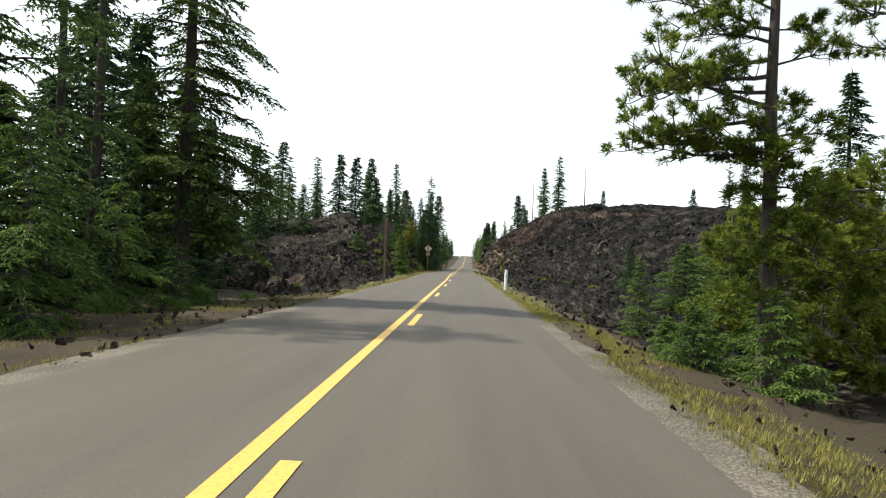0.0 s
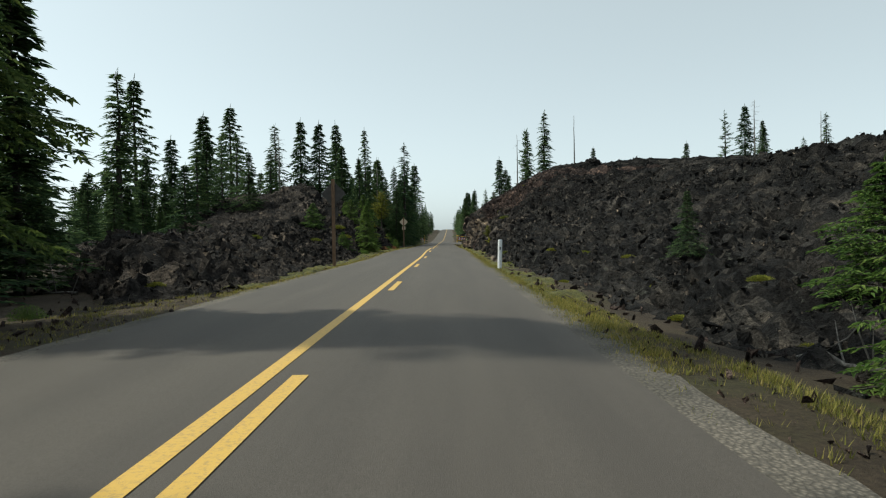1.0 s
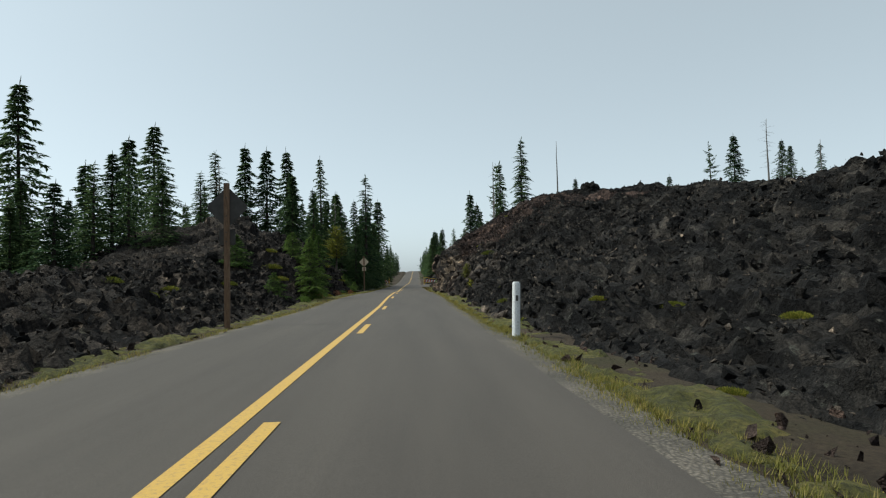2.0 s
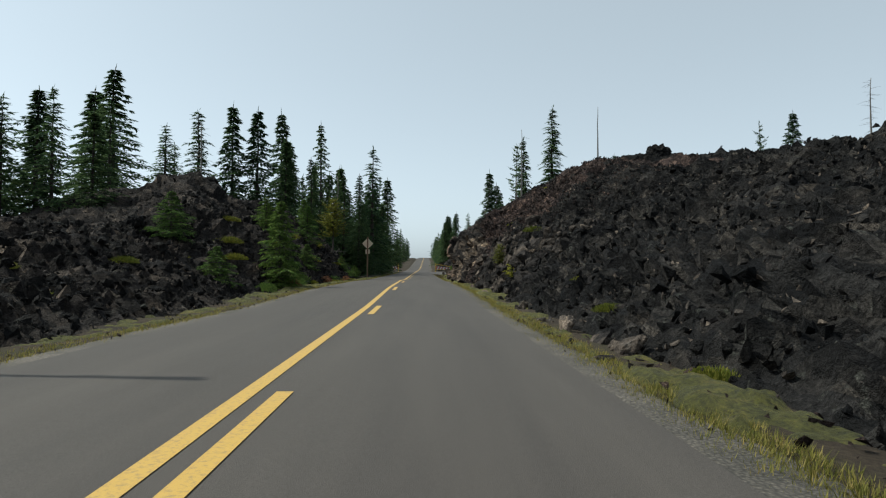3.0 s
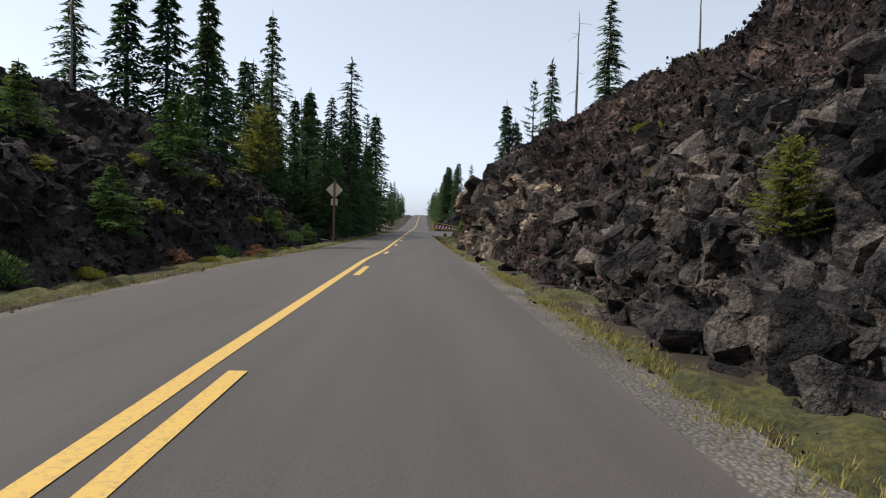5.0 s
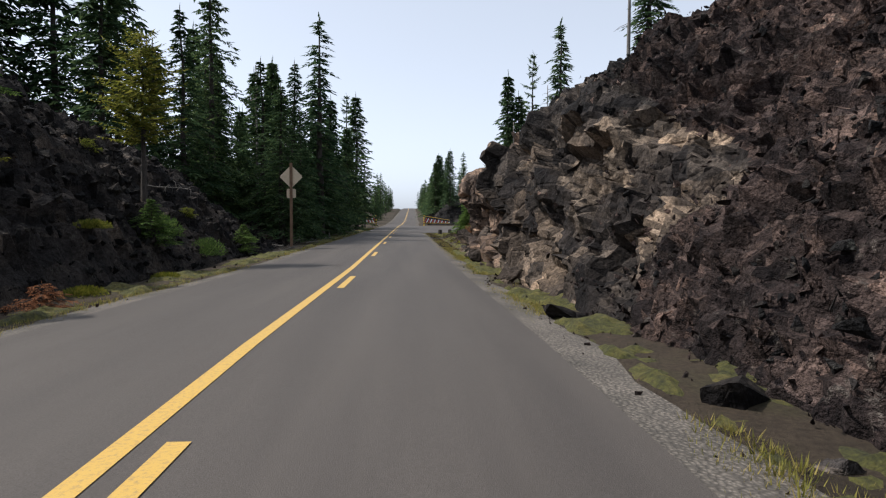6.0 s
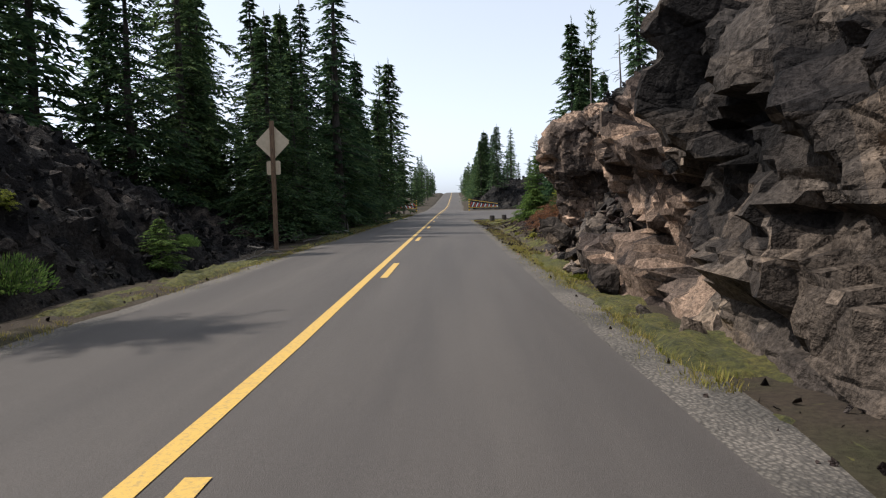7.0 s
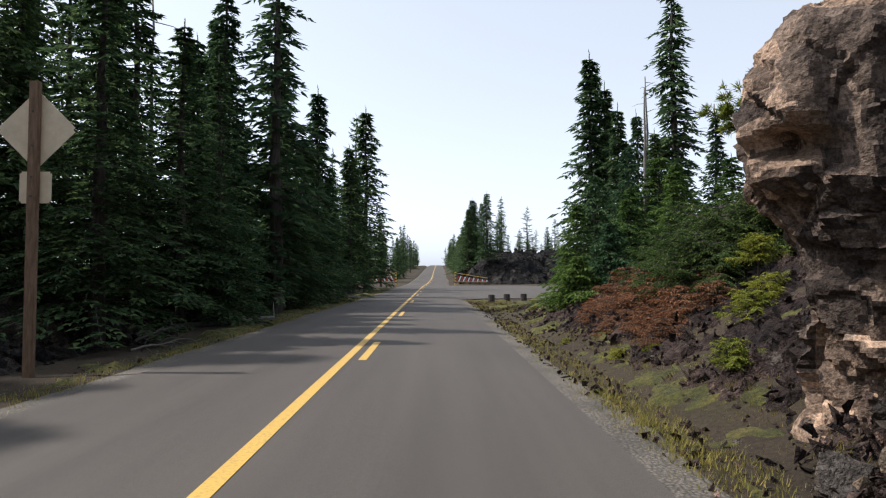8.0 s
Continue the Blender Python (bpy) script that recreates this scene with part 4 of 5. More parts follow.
def fir_set(seed, shapes, boughs, spray, twigs, fat):
    out = []
    for i, (r, lo, d, pw) in enumerate(shapes):
        t, c = hemlock_meshes(seed + i, 16.0, r, lo, boughs, trunk=0.19, leaf=FIR, power=pw, spray=spray, droop=d, twigs=twigs, ragged=0.35, fat=fat)
        out.append(empty("fir_tree", pose(0, 0, -60), "dense dark green fir with drooping boughs", "conifer tree"))
        part("trunk", t, out[-1])
        part("crown", c, out[-1])
    return out


FIR_SHAPES = [(2.6, 0.05, 0.5, 0.92), (2.3, 0.08, 0.6, 0.85), (3.0, 0.06, 0.42, 0.98), (1.9, 0.1, 0.65, 0.78)]
FIRS = fir_set(100, FIR_SHAPES, 135, 0.38, 3, 1.15)
FINE_FIRS = fir_set(104, FIR_SHAPES[:3], 165, 0.21, 6, 1.6)
SPIRES = [fir_tree("spire_fir", "slender dark fir with short ragged boughs", 120 + i, radius=r, gaps=g, whorls=40, per=6, low=lo, droop=0.55, power=0.55, sprays=8)
          for i, (r, g, lo) in enumerate([(1.15, 0.22, 0.12), (1.0, 0.3, 0.2), (1.35, 0.3, 0.1)])]
FAR_FIRS = [fir_tree("fir_tree", "dark green fir far along the road", 170 + i, radius=r, gaps=0.12, whorls=26, per=6, sprays=6, low=0.06, droop=0.4, spray=0.75) for i, r in enumerate([2.6, 2.1, 3.0])]
FAR_SPIRES = [fir_tree("spire_fir", "slender dark fir far along the road", 176 + i, radius=r, gaps=0.2, whorls=26, per=5, sprays=4, low=0.14, droop=0.55, power=0.55, spray=0.7) for i, r in enumerate([1.1, 1.4])]
GOLDEN = fir_tree("pine_tree", "yellow-green mountain pine with a rounded crown", 150, radius=2.7, gaps=0.12, whorls=24, per=8, low=0.38, droop=-0.15, power=0.36, spray=0.5, leaf=GOLD_PINE)
THINS = [fir_tree("pine_tree", "open-crowned mountain pine with upswept green boughs", 140 + i, radius=r, gaps=0.3, whorls=22, per=5, low=0.15, droop=-0.1, power=0.6, spray=0.5)
         for i, r in enumerate([1.7, 2.0])]
SAPLINGS = []
for i, r in enumerate([0.85, 1.05]):
    t, c = hemlock_meshes(160 + i, 3.0, r, 0.02, 95, trunk=0.05, leaf=YOUNG_FIR, power=0.8, spray=0.12, droop=0.2, twigs=4)
    SAPLINGS.append(empty("young_fir", pose(0, 0, -60), "small bright green young fir", "conifer tree"))
    part("trunk", t, SAPLINGS[-1])
    part("crown", c, SAPLINGS[-1])
BASE_H = {}
for ob in FIRS + FINE_FIRS + SPIRES + THINS + FAR_FIRS + FAR_SPIRES + [GOLDEN]:
    BASE_H[ob.name] = 16.0
for ob in SAPLINGS:
    BASE_H[ob.name] = 3.0


def plant(ob, x, y, top=None, height=None, wide=1.0, turn=None, sink=0.25, group=""):
    """A copy of a tree at (x, y), so tall that its top is at the height top."""
    z = surface_z(x, y) - sink
    h = height if height else max(2.0, top - z)
    k = h / BASE_H.get(ob.name, 9.0)
    a = turn if turn is not None else (x * 37.7 + y * 91.3) % 6.283
    w = k ** 0.75 * wide * 1.36
    c = copy_thing(ob, Matrix.Translation((x, y, z)) @ Matrix.Rotation(a, 4, "Z") @ Matrix.Diagonal((w, w, k, 1)))
    if group:
        tagged(c, group=group)
    return c


# trees that stand out against the sky: kind, x, y, top, width
F, S, T = FIRS, SPIRES, THINS
STANDING = [
    (F[0], -34, 103, 19.2, 1.2), (F[2], -26, 90, 17.6, 1.15), (S[2], -25.5, 109.4, 18.5, 1.3), (F[1], -21.8, 109.5, 19.4, 1.0),
    (F[0], -19.1, 110.2, 19.1, 1.0), (F[3], -35.8, 96.2, 14.9, 1.2), (F[2], -30, 73.9, 17.2, 1.0), (S[1], -24.9, 60.4, 14.2, 1.4),
    (F[1], -15.2, 107, 15.0, 1.0), (F[3], -13.6, 114, 14.2, 1.0), (F[2], -14.7, 122.4, 14.8, 0.9), (F[0], -13.5, 140.3, 17.2, 0.9),
    (S[2], -7.4, 129.5, 18.2, 1.2), (F[3], -7.3, 168.5, 19.2, 1.1), (F[1], -22.1, 143.2, 21.4, 1.0), (F[0], -15.1, 126.1, 15.5, 0.9),
    (F[3], -14.9, 138.6, 15.9, 0.9), (F[1], -13, 137.8, 16.7, 0.9), (F[1], -9.2, 127.5, 14.2, 1.0), (T[0], -9.8, 180, 21.0, 1.0),
    (F[3], -8.2, 144.5, 14.4, 1.0), (F[3], 11.2, 146.6, 17.7, 0.95), (F[1], 12.6, 147.5, 15.6, 0.9), (S[0], 17, 145.6, 23.1, 1.2), (T[0], 21.5, 186, 29.5, 0.9),
    (S[0], 16, 116.4, 21.3, 1.25), (GOLDEN, -8.24, 94.2, 7.1, 0.85), (F[3], 23.8, 116.2, 15.5, 0.8), (F[1], 49.4, 144.9, 20.2, 0.8), (T[1], 56, 142, 25.6, 1.0),
    (F[0], -13.2, 118.5, 19.5, 0.9), (F[2], -17.0, 113, 19.5, 0.9),
    (F[0], 53.8, 128.5, 24.4, 1.0), (F[3], 31, 74.5, 11.6, 0.8), (S[2], 66, 124.4, 21.8, 1.0), (F[1], 33.5, 80, 13.2, 0.8), (F[1], 20.4, 36, 12.8, 1.0),
]
for ob, x, y, top, wide in STANDING:
    if ob in FIRS and -16 < x < 15 and 110 < y < 132:      # the trees that the road passes nearest
        ob = FINE_FIRS[FIRS.index(ob) % 3]
    plant(ob, x, y, top, wide=wide)
plant(GOLDEN, 3.5, 66.2, height=1.5, wide=0.7)
plant(FIRS[2], 7.6, 31.4, height=2.2, wide=0.7)
for x, y, h in [(8.8, 131, 9.5), (10.4, 135, 9), (13.5, 150, 15), (12.6, 140, 12), (9.4, 127.5, 7), (14.5, 133, 10), (16, 127, 9)]:
    plant(F[int(y) % 4], x, y, height=h, wide=0.75)
POLES = [snag(201, 9, 0.09, 6), snag(202, 9, 0.1, 46, 0.02), snag(203, 9, 0.1, 0)]
for ob, x, y, top in [(POLES[2], 18.2, 103.1, 18.2), (POLES[0], 10.2, 103.4, 15.7), (POLES[1], 35.1, 85.1, 16.4), (POLES[0], 58, 112, 20), (POLES[1], -24.5, 107, 16.5),
                      (POLES[0], -12.1, 127, 13.7), (POLES[2], 8.5, 126, 9.2), (POLES[1], 17.4, 140, 12.2), (POLES[1], 18.3, 140.5, 8.6), (POLES[1], 16.5, 150, 17)]:
    plant(ob, x, y, top, wide=0.95)

# the wood beside the road
wood = random.Random(77)


def scatter(count, x0, x1, y0, y1, h0, h1, kinds, apart=1.6, group="trees of the roadside wood"):
    put, tries = [], 0
    while len(put) < count and tries < count * 30:
        tries += 1
        x, y = wood.uniform(x0, x1), wood.uniform(y0, y1)
        if all((x - a) ** 2 + (y - b) ** 2 > apart ** 2 for a, b in put):
            put.append((x, y))
            plant(wood.choice(kinds), x, y, height=wood.uniform(h0, h1), wide=wood.uniform(0.85, 1.15), turn=wood.uniform(0, 6.28), group=group)


scatter(6, -11, -7.3, 114, 132, 9, 14, FINE_FIRS, 2.6)
scatter(11, -11, -7.3, 132, 172, 9, 14, FIRS + [SPIRES[2]], 2.6)
scatter(36, -32, -11, 112, 205, 10, 16, FIRS + SPIRES, 2.2)
scatter(22, -42, -20, 66, 108, 4, 7.5, FAR_FIRS + FAR_SPIRES, 2.5)
scatter(34, -14, -7.5, 172, 420, 8, 14, FAR_FIRS + FAR_SPIRES + THINS, 3.0)
scatter(40, -40, -14, 200, 430, 9, 15, FAR_FIRS + FAR_SPIRES, 4)
scatter(34, 5.5, 13, 262, 430, 8, 14, FAR_FIRS + FAR_SPIRES + THINS, 3.5)
scatter(30, 13, 50, 228, 420, 8, 14, FAR_SPIRES + THINS + FAR_FIRS, 5)
scatter(14, 8, 42, 225, 258, 5, 9, FAR_SPIRES + THINS, 4)
scatter(14, 5, 9.5, 212, 262, 8, 13, FIRS + THINS, 2.6)
scatter(9, 45, 90, 110, 170, 5, 9, FAR_FIRS + FAR_SPIRES, 6)
scatter(20, -36, -17, 46, 80, 3.5, 6.5, FIRS, 2.5)
scatter(18, -35, -23, 56, 77, 5.5, 8.5, FIRS, 2.2)
scatter(12, -70, -38, 10, 46, 11, 17, FAR_FIRS, 4)
scatter(10, 12, 60, -60, 8, 9, 15, FAR_FIRS, 5)
scatter(10, -40, -10, -60, 2, 10, 16, FAR_FIRS, 5)

# the tall firs where the drive begins
def near_fir(name, x, y, label, **kw):
    t, c = hemlock_meshes(**kw)
    ob = empty(name, pose(x, y, surface_z(x, y) - 0.15), label, "conifer tree")
    part("trunk", t, ob)
    part("crown", c, ob)
    return ob


near_fir("hemlock_tree", -9.35, 20.4, "big dark hemlock with broad drooping boughs beside the road", seed=181, height=20, radius=2.45, low=0.1, boughs=165, trunk=0.26, spray=0.16, twigs=10, fat=1.6,
         extra=[(4.9, 0.1, 3.2), (5.4, -0.5, 2.8), (4.5, -0.9, 2.4), (7.6, 0.2, 2.6), (8.3, -0.3, 2.8), (6.6, 2.9, 2.3), (4.0, 0.5, 2.2), (3.2, -0.4, 2.2), (2.6, 0.2, 2.0)])
near_fir("hemlock_tree", -10.7, 13.2, "tall hemlock with arching green boughs at the wood's edge", seed=182, height=15, radius=2.9, low=0.12, boughs=70, trunk=0.2, power=0.4, spray=0.17, twigs=8, fat=1.3)
near_fir("young_hemlock", -8.15, 11.2, "young bright green hemlock with arching boughs", seed=183, height=4.3, radius=1.5, low=0.04, boughs=64, trunk=0.06, power=0.42, spray=0.13, leaf=YOUNG_FIR, droop=0.45)
near_fir("young_hemlock", -9.4, 16.6, "young bright green hemlock under the tall trees", seed=184, height=3.6, radius=1.5, low=0.04, boughs=54, trunk=0.06, power=0.6, spray=0.13, leaf=YOUNG_FIR)
near_fir("young_hemlock", -8.6, 18.4, "small bright green hemlock among fallen limbs", seed=185, height=2.0, radius=1.0, low=0.03, boughs=44, trunk=0.04, power=0.6, spray=0.11, leaf=YOUNG_FIR)
for x, y, sd, h in [(-11.75, 19.5, 186, 20), (-13.6, 20.5, 187, 19)]:
    near_fir("ragged_fir", x, y, "tall ragged fir with a bare dark trunk", seed=sd, height=h, radius=1.35, low=0.13, boughs=74, trunk=0.2, power=0.3, leaf=FIR, droop=0.55, twigs=5, fat=1.3)
for ob, x, y, h, wide in [(FIRS[0], -12.9, 24.5, 9, 1.1), (FIRS[0], -16.5, 27, 13, 1.2), (FIRS[1], -17, 13, 15, 1.2), (FIRS[1], -19, 36, 15, 1.1), (FIRS[3], -15, 33, 11, 1.3),
                          (FIRS[2], -13.2, 25.5, 7, 1.4), (FIRS[0], -15.2, 22.6, 8, 1.4), (FIRS[1], -12.6, 16.4, 6, 1.3), (FIRS[2], -14.2, 17.5, 8, 1.3), (FIRS[3], -12.2, 29, 6, 1.4)]:
    plant(ob, x, y, height=h, wide=wide)


def pine_meshes(seed, height, boughs, trunk=0.17, tuft_size=0.13):
    """A near pine: bare trunk, crooked boughs that fork, round tufts of long needles. boughs: height, heading, length, rise."""
    rnd = random.Random(seed)
    pts = trunk_path(rnd, height, 0.0)
    tv, tf, bv, bf, vs, fs = [], [], [], [], [], []
    tube(tv, tf, [pts[0] - Vector((0, 0, 0.5))] + pts, [trunk * 1.2] + [trunk * (1 - 0.8 * i / 8) for i in range(9)], 9)
    up = Vector((0, 0, 1))

    def tuft(p, d, size):
        for _ in range(30):
            w = (d * 0.5 + up * 0.2 + Vector((rnd.gauss(0, 1), rnd.gauss(0, 1), rnd.gauss(0, 1))) * 0.55).normalized()
            kite(vs, fs, p - d * size * 0.7 * rnd.random(), w, w.orthogonal().normalized(), size * rnd.uniform(0.6, 1.1), size * 0.19)

    for z, a, length, rise in boughs:
        out = Vector((math.cos(a), math.sin(a), 0))
        across = Vector((-out.y, out.x, 0))
        k = min(7.99, z / height * 8)
        p = pts[int(k)].lerp(pts[int(k) + 1], k - int(k))
        run, d = [p], (out + up * rise).normalized()
        n = max(3, int(length / 0.26))
        for i in range(n):
            d = (d + across * rnd.uniform(-0.3, 0.3) + up * rnd.uniform(-0.2, 0.2)).normalized()
            run.append(run[-1] + d * length / n)
        tube(bv, bf, run, [(0.012 + 0.014 * length) * (1 - 0.8 * i / n) for i in range(n + 1)], 5)
        for i in range(max(1, int(n * 0.25)), n + 1):
            for _ in range(rnd.choice((3, 4, 4))):
                sd = (across * rnd.choice((-1, 1)) * rnd.uniform(0.3, 1) + out * rnd.uniform(0.2, 0.9) + up * rnd.uniform(-0.35, 0.7)).normalized()
                reach = rnd.uniform(0.2, 0.7) * (0.35 + 0.3 * length)
                mid, end = run[i] + sd * reach * 0.5, run[i] + sd * reach + up * 0.15 * reach
                tube(bv, bf, [run[i], mid, end], [0.012, 0.009, 0.005], 3)
                for _ in range(rnd.choice((2, 3, 4))):
                    w = (sd + Vector((rnd.gauss(0, 0.5), rnd.gauss(0, 0.5), rnd.uniform(-0.1, 0.7)))).normalized()
                    tip = mid.lerp(end, rnd.uniform(0.2, 1)) + w * rnd.uniform(0.06, 0.2)
                    tuft(tip, w, tuft_size * rnd.uniform(0.75, 1.2))
    return mesh_from("trunk", tv, tf, BARK, True), crown_mesh(vs, fs, bv, bf, PINE)


def near_pine(seed, x, y, height, boughs, label, trunk=0.17):
    t, c = pine_meshes(seed, height, boughs, trunk)
    ob = empty("pine_tree", pose(x, y, surface_z(x, y) - 0.1), label, "pine tree")
    part("trunk", t, ob)
    part("crown", c, ob)
    return ob


pr = random.Random(15)
BOUGHS = [(z, radians(pr.uniform(135, 205)), ln, pr.uniform(-0.1, 0.12)) for z, ln in [(3.5, 1.0), (3.75, 1.7), (3.95, 2.2), (4.2, 2.0), (4.4, 2.3), (4.65, 1.7), (4.9, 2.0), (5.15, 1.9), (5.4, 1.4), (5.6, 1.7), (5.9, 1.0), (6.3, 1.5), (6.7, 1.0), (7.2, 1.3), (7.8, 0.9)]]
BOUGHS += [(z, radians(pr.uniform(220, 320)), pr.uniform(0.5, 0.9), pr.uniform(-0.25, 0.1)) for z in np.arange(2.6, 4.2, 0.2)]
BOUGHS += [(z, radians(pr.uniform(-60, 60)), pr.uniform(0.4, 0.8), pr.uniform(-0.1, 0.3)) for z in np.arange(3.4, 8.5, 0.55)]
BOUGHS += [(z, radians(pr.uniform(0, 360)), pr.uniform(0.5, 1.0), pr.uniform(-0.35, 0.0)) for z in np.arange(1.5, 2.6, 0.17)]
near_pine(301, 4.25, 9.8, 9.5, BOUGHS, "lodgepole pine with tufted yellow-green boughs over the shoulder", 0.14)
BOUGHS = [(z, radians(pr.uniform(90, 270)), pr.uniform(0.9, 1.9), pr.uniform(-0.2, 0.2)) for z in list(np.arange(0.6, 3.4, 0.17)) + list(np.arange(5.0, 8.5, 0.3))]
near_pine(302, 6.6, 10.2, 9.5, BOUGHS, "lodgepole pine with dense low boughs and dead limbs", 0.15)
for k, (x, y, h) in enumerate([(5.6, 12.4, 2.9), (6.6, 17.0, 3.2), (7.0, 13.6, 3.4), (8.6, 14.4, 3.9), (5.3, 10.2, 2.0), (7.6, 11.5, 3.0)]):
    BOUGHS = [(z, radians(pr.uniform(0, 360)), pr.uniform(0.6, 1.1) * (1.15 - 0.7 * z / h), pr.uniform(-0.1, 0.35)) for z in np.arange(0.25, h - 0.1, 0.13)]
    near_pine(310 + k, x, y, h, BOUGHS, "small bushy pine with olive-green needles", 0.05)


def dead_limb(x, y, z, heading, length, r, seed):
    """A bare bleached limb with crooked side twigs."""
    rnd = random.Random(seed)
    vs, fs = [], []
    d = Vector((math.cos(heading), math.sin(heading), 0.05))
    run = [Vector((x, y, z))]
    for i in range(9):
        d = (d + Vector((rnd.uniform(-0.3, 0.3), rnd.uniform(-0.3, 0.3), rnd.uniform(-0.25, 0.2)))).normalized()
        run.append(run[-1] + d * length / 9)
    tube(vs, fs, run, [r * (1 - 0.08 * i) for i in range(10)], 6)
    for i in range(2, 10):
        for _ in range(2):
            e = (d + Vector((rnd.gauss(0, 1), rnd.gauss(0, 1), rnd.gauss(0, 0.8)))).normalized()
            ln = rnd.uniform(0.15, 0.5)
            tube(vs, fs, [run[i], run[i] + e * ln * 0.5, run[i] + e * ln + Vector((rnd.uniform(-0.1, 0.1), 0, -0.12))], [r * 0.35, r * 0.25, r * 0.08], 4)
    return mesh_from("dead_limb", vs, fs, DEADWOOD, True)


near_fir("young_fir", -6.7, 65, "dense bright green young fir at the foot of the lava", seed=360, height=4.2, radius=1.35, low=0.02, boughs=150, trunk=0.07, power=0.8, spray=0.14, leaf=YOUNG_FIR, droop=0.2)
for k, (x, y, h, r) in enumerate([(4.6, 121.0, 3.3, 1.25), (5.6, 122.6, 4.2, 1.3), (6.5, 121.4, 3.0, 1.2), (7.4, 124.6, 5.2, 1.4), (4.2, 119.2, 1.6, 0.95), (5.3, 119.6, 2.2, 1.1), (8.2, 121.8, 3.6, 1.2)]):
    near_fir("young_fir", x, y, "young green fir at the foot of the taller trees", seed=370 + k, height=h, radius=r, low=0.02, boughs=100, trunk=0.06, power=0.75, spray=0.15, leaf=BLUE_FIR if k % 2 else YOUNG_FIR, droop=0.2)
bare = [o for o in scene.objects if o.get("label", "").endswith("dead limbs")][0]
for k, (x, y, z, a, ln) in enumerate([(0, 0, 3.0, 2.9, 1.9), (0.1, -0.2, 1.9, 3.4, 1.3), (-0.2, -0.2, 1.5, 4.0, 1.1), (-0.1, -0.3, 0.8, 3.6, 1.2)]):
    part("dead_limb", dead_limb(x, y, z, a, ln, 0.035, 340 + k), bare, "bare bleached crooked limb")
for k, (x, y, h, r) in enumerate([(4.1, 16.4, 2.1, 0.62), (4.8, 12.9, 1.8, 0.95), (5.6, 15.0, 2.0, 0.9), (3.9, 13.4, 0.9, 0.5), (4.05, 9.0, 1.6, 0.85), (3.5, 10.7, 1.2, 0.7), (4.9, 11.2, 1.8, 0.9)]):
    near_fir("young_fir", x, y, "small bright green young fir beside the road", seed=350 + k, height=h, radius=r, low=0.03, boughs=60, trunk=0.035, power=0.75, spray=0.085, leaf=YOUNG_FIR, droop=0.15)
for k, (x, y, a, ln, r) in enumerate([(-6.3, 104.0, 1.2, 1.5, 0.03), (-6.7, 103.4, 2.2, 1.3, 0.028), (-6.2, 107.6, 0.6, 1.6, 0.03), (-6.8, 109.4, 2.6, 2.0, 0.04), (-6.0, 112.2, 1.0, 1.2, 0.025), (-8.0, 99.5, 2.0, 1.7, 0.035), (-8.8, 95.5, 0.4, 1.6, 0.03), (-7.2, 115.0, 1.6, 1.9, 0.04)]):
    ob = new("dead_branch", dead_limb(0, 0, 0.1, a, ln, r, 380 + k))
    ob.matrix_basis = pose(x, y, surface_z(x, y))
    tagged(ob, "bleached crooked dead branch lying on the bank", "dead branch", "dead branches on the bank")
BOUGHS = [(z, radians(pr.uniform(150, 200)), pr.uniform(1.0, 1.45), pr.uniform(-0.05, 0.1)) for z in np.arange(2.75, 3.0, 0.1)]
BOUGHS += [(z, radians(pr.uniform(-60, 60)), pr.uniform(0.3, 0.5), 0.2) for z in np.arange(2.0, 3.4, 0.3)]
near_pine(320, 5.5, 109.0, 3.6, BOUGHS, "small pine leaning out from behind the rock nose", 0.06)

for x, y, h, k in [(6.6, 20.5, 2.2, 1), (7.4, 17.6, 2.6, 0), (8.3, 22, 2.6, 1), (9.3, 14.5, 3.0, 1),
                   (-9.0, 72, 2.4, 1), (-7.4, 76, 1.6, 1), (-8.6, 83, 2.8, 0), (-7.2, 92, 1.3, 1), (-9.8, 88, 2.2, 0), (-7.0, 101.5, 1.2, 1),
                   (-7.7, 59, 1.6, 1), (-10.2, 77, 2.0, 0), (-10.5, 62, 2.0, 1), (8.4, 124, 4.5, 1), (9.8, 121, 3.6, 0),
                   (10.5, 128, 5.5, 1)]:
    plant(SAPLINGS[k], x, y, height=h, sink=0.05)


# ---- low plants ----
def shrub_mesh(seed, leaf, size=0.6, count=620, flat=0.6, fine=1.0):
    rnd = random.Random(seed)
    vs, fs = [], []
    for _ in range(count):
        a, e, r = rnd.uniform(0, 6.28), rnd.uniform(0.0, 1.4), rnd.random() ** 0.5
        d = Vector((math.cos(a) * math.cos(e), math.sin(a) * math.cos(e), math.sin(e)))
        p = Vector((d.x * r * size * 0.8, d.y * r * size * 0.8, d.z * r * size * flat))
        w = (d + Vector((rnd.gauss(0, 0.4), rnd.gauss(0, 0.4), rnd.uniform(0.1, 0.9)))).normalized()
        kite(vs, fs, p, w, w.orthogonal().normalized(), size * fine * rnd.uniform(0.1, 0.22), size * fine * rnd.uniform(0.035, 0.07))
    return mesh_from("shrub", vs, fs, leaf)


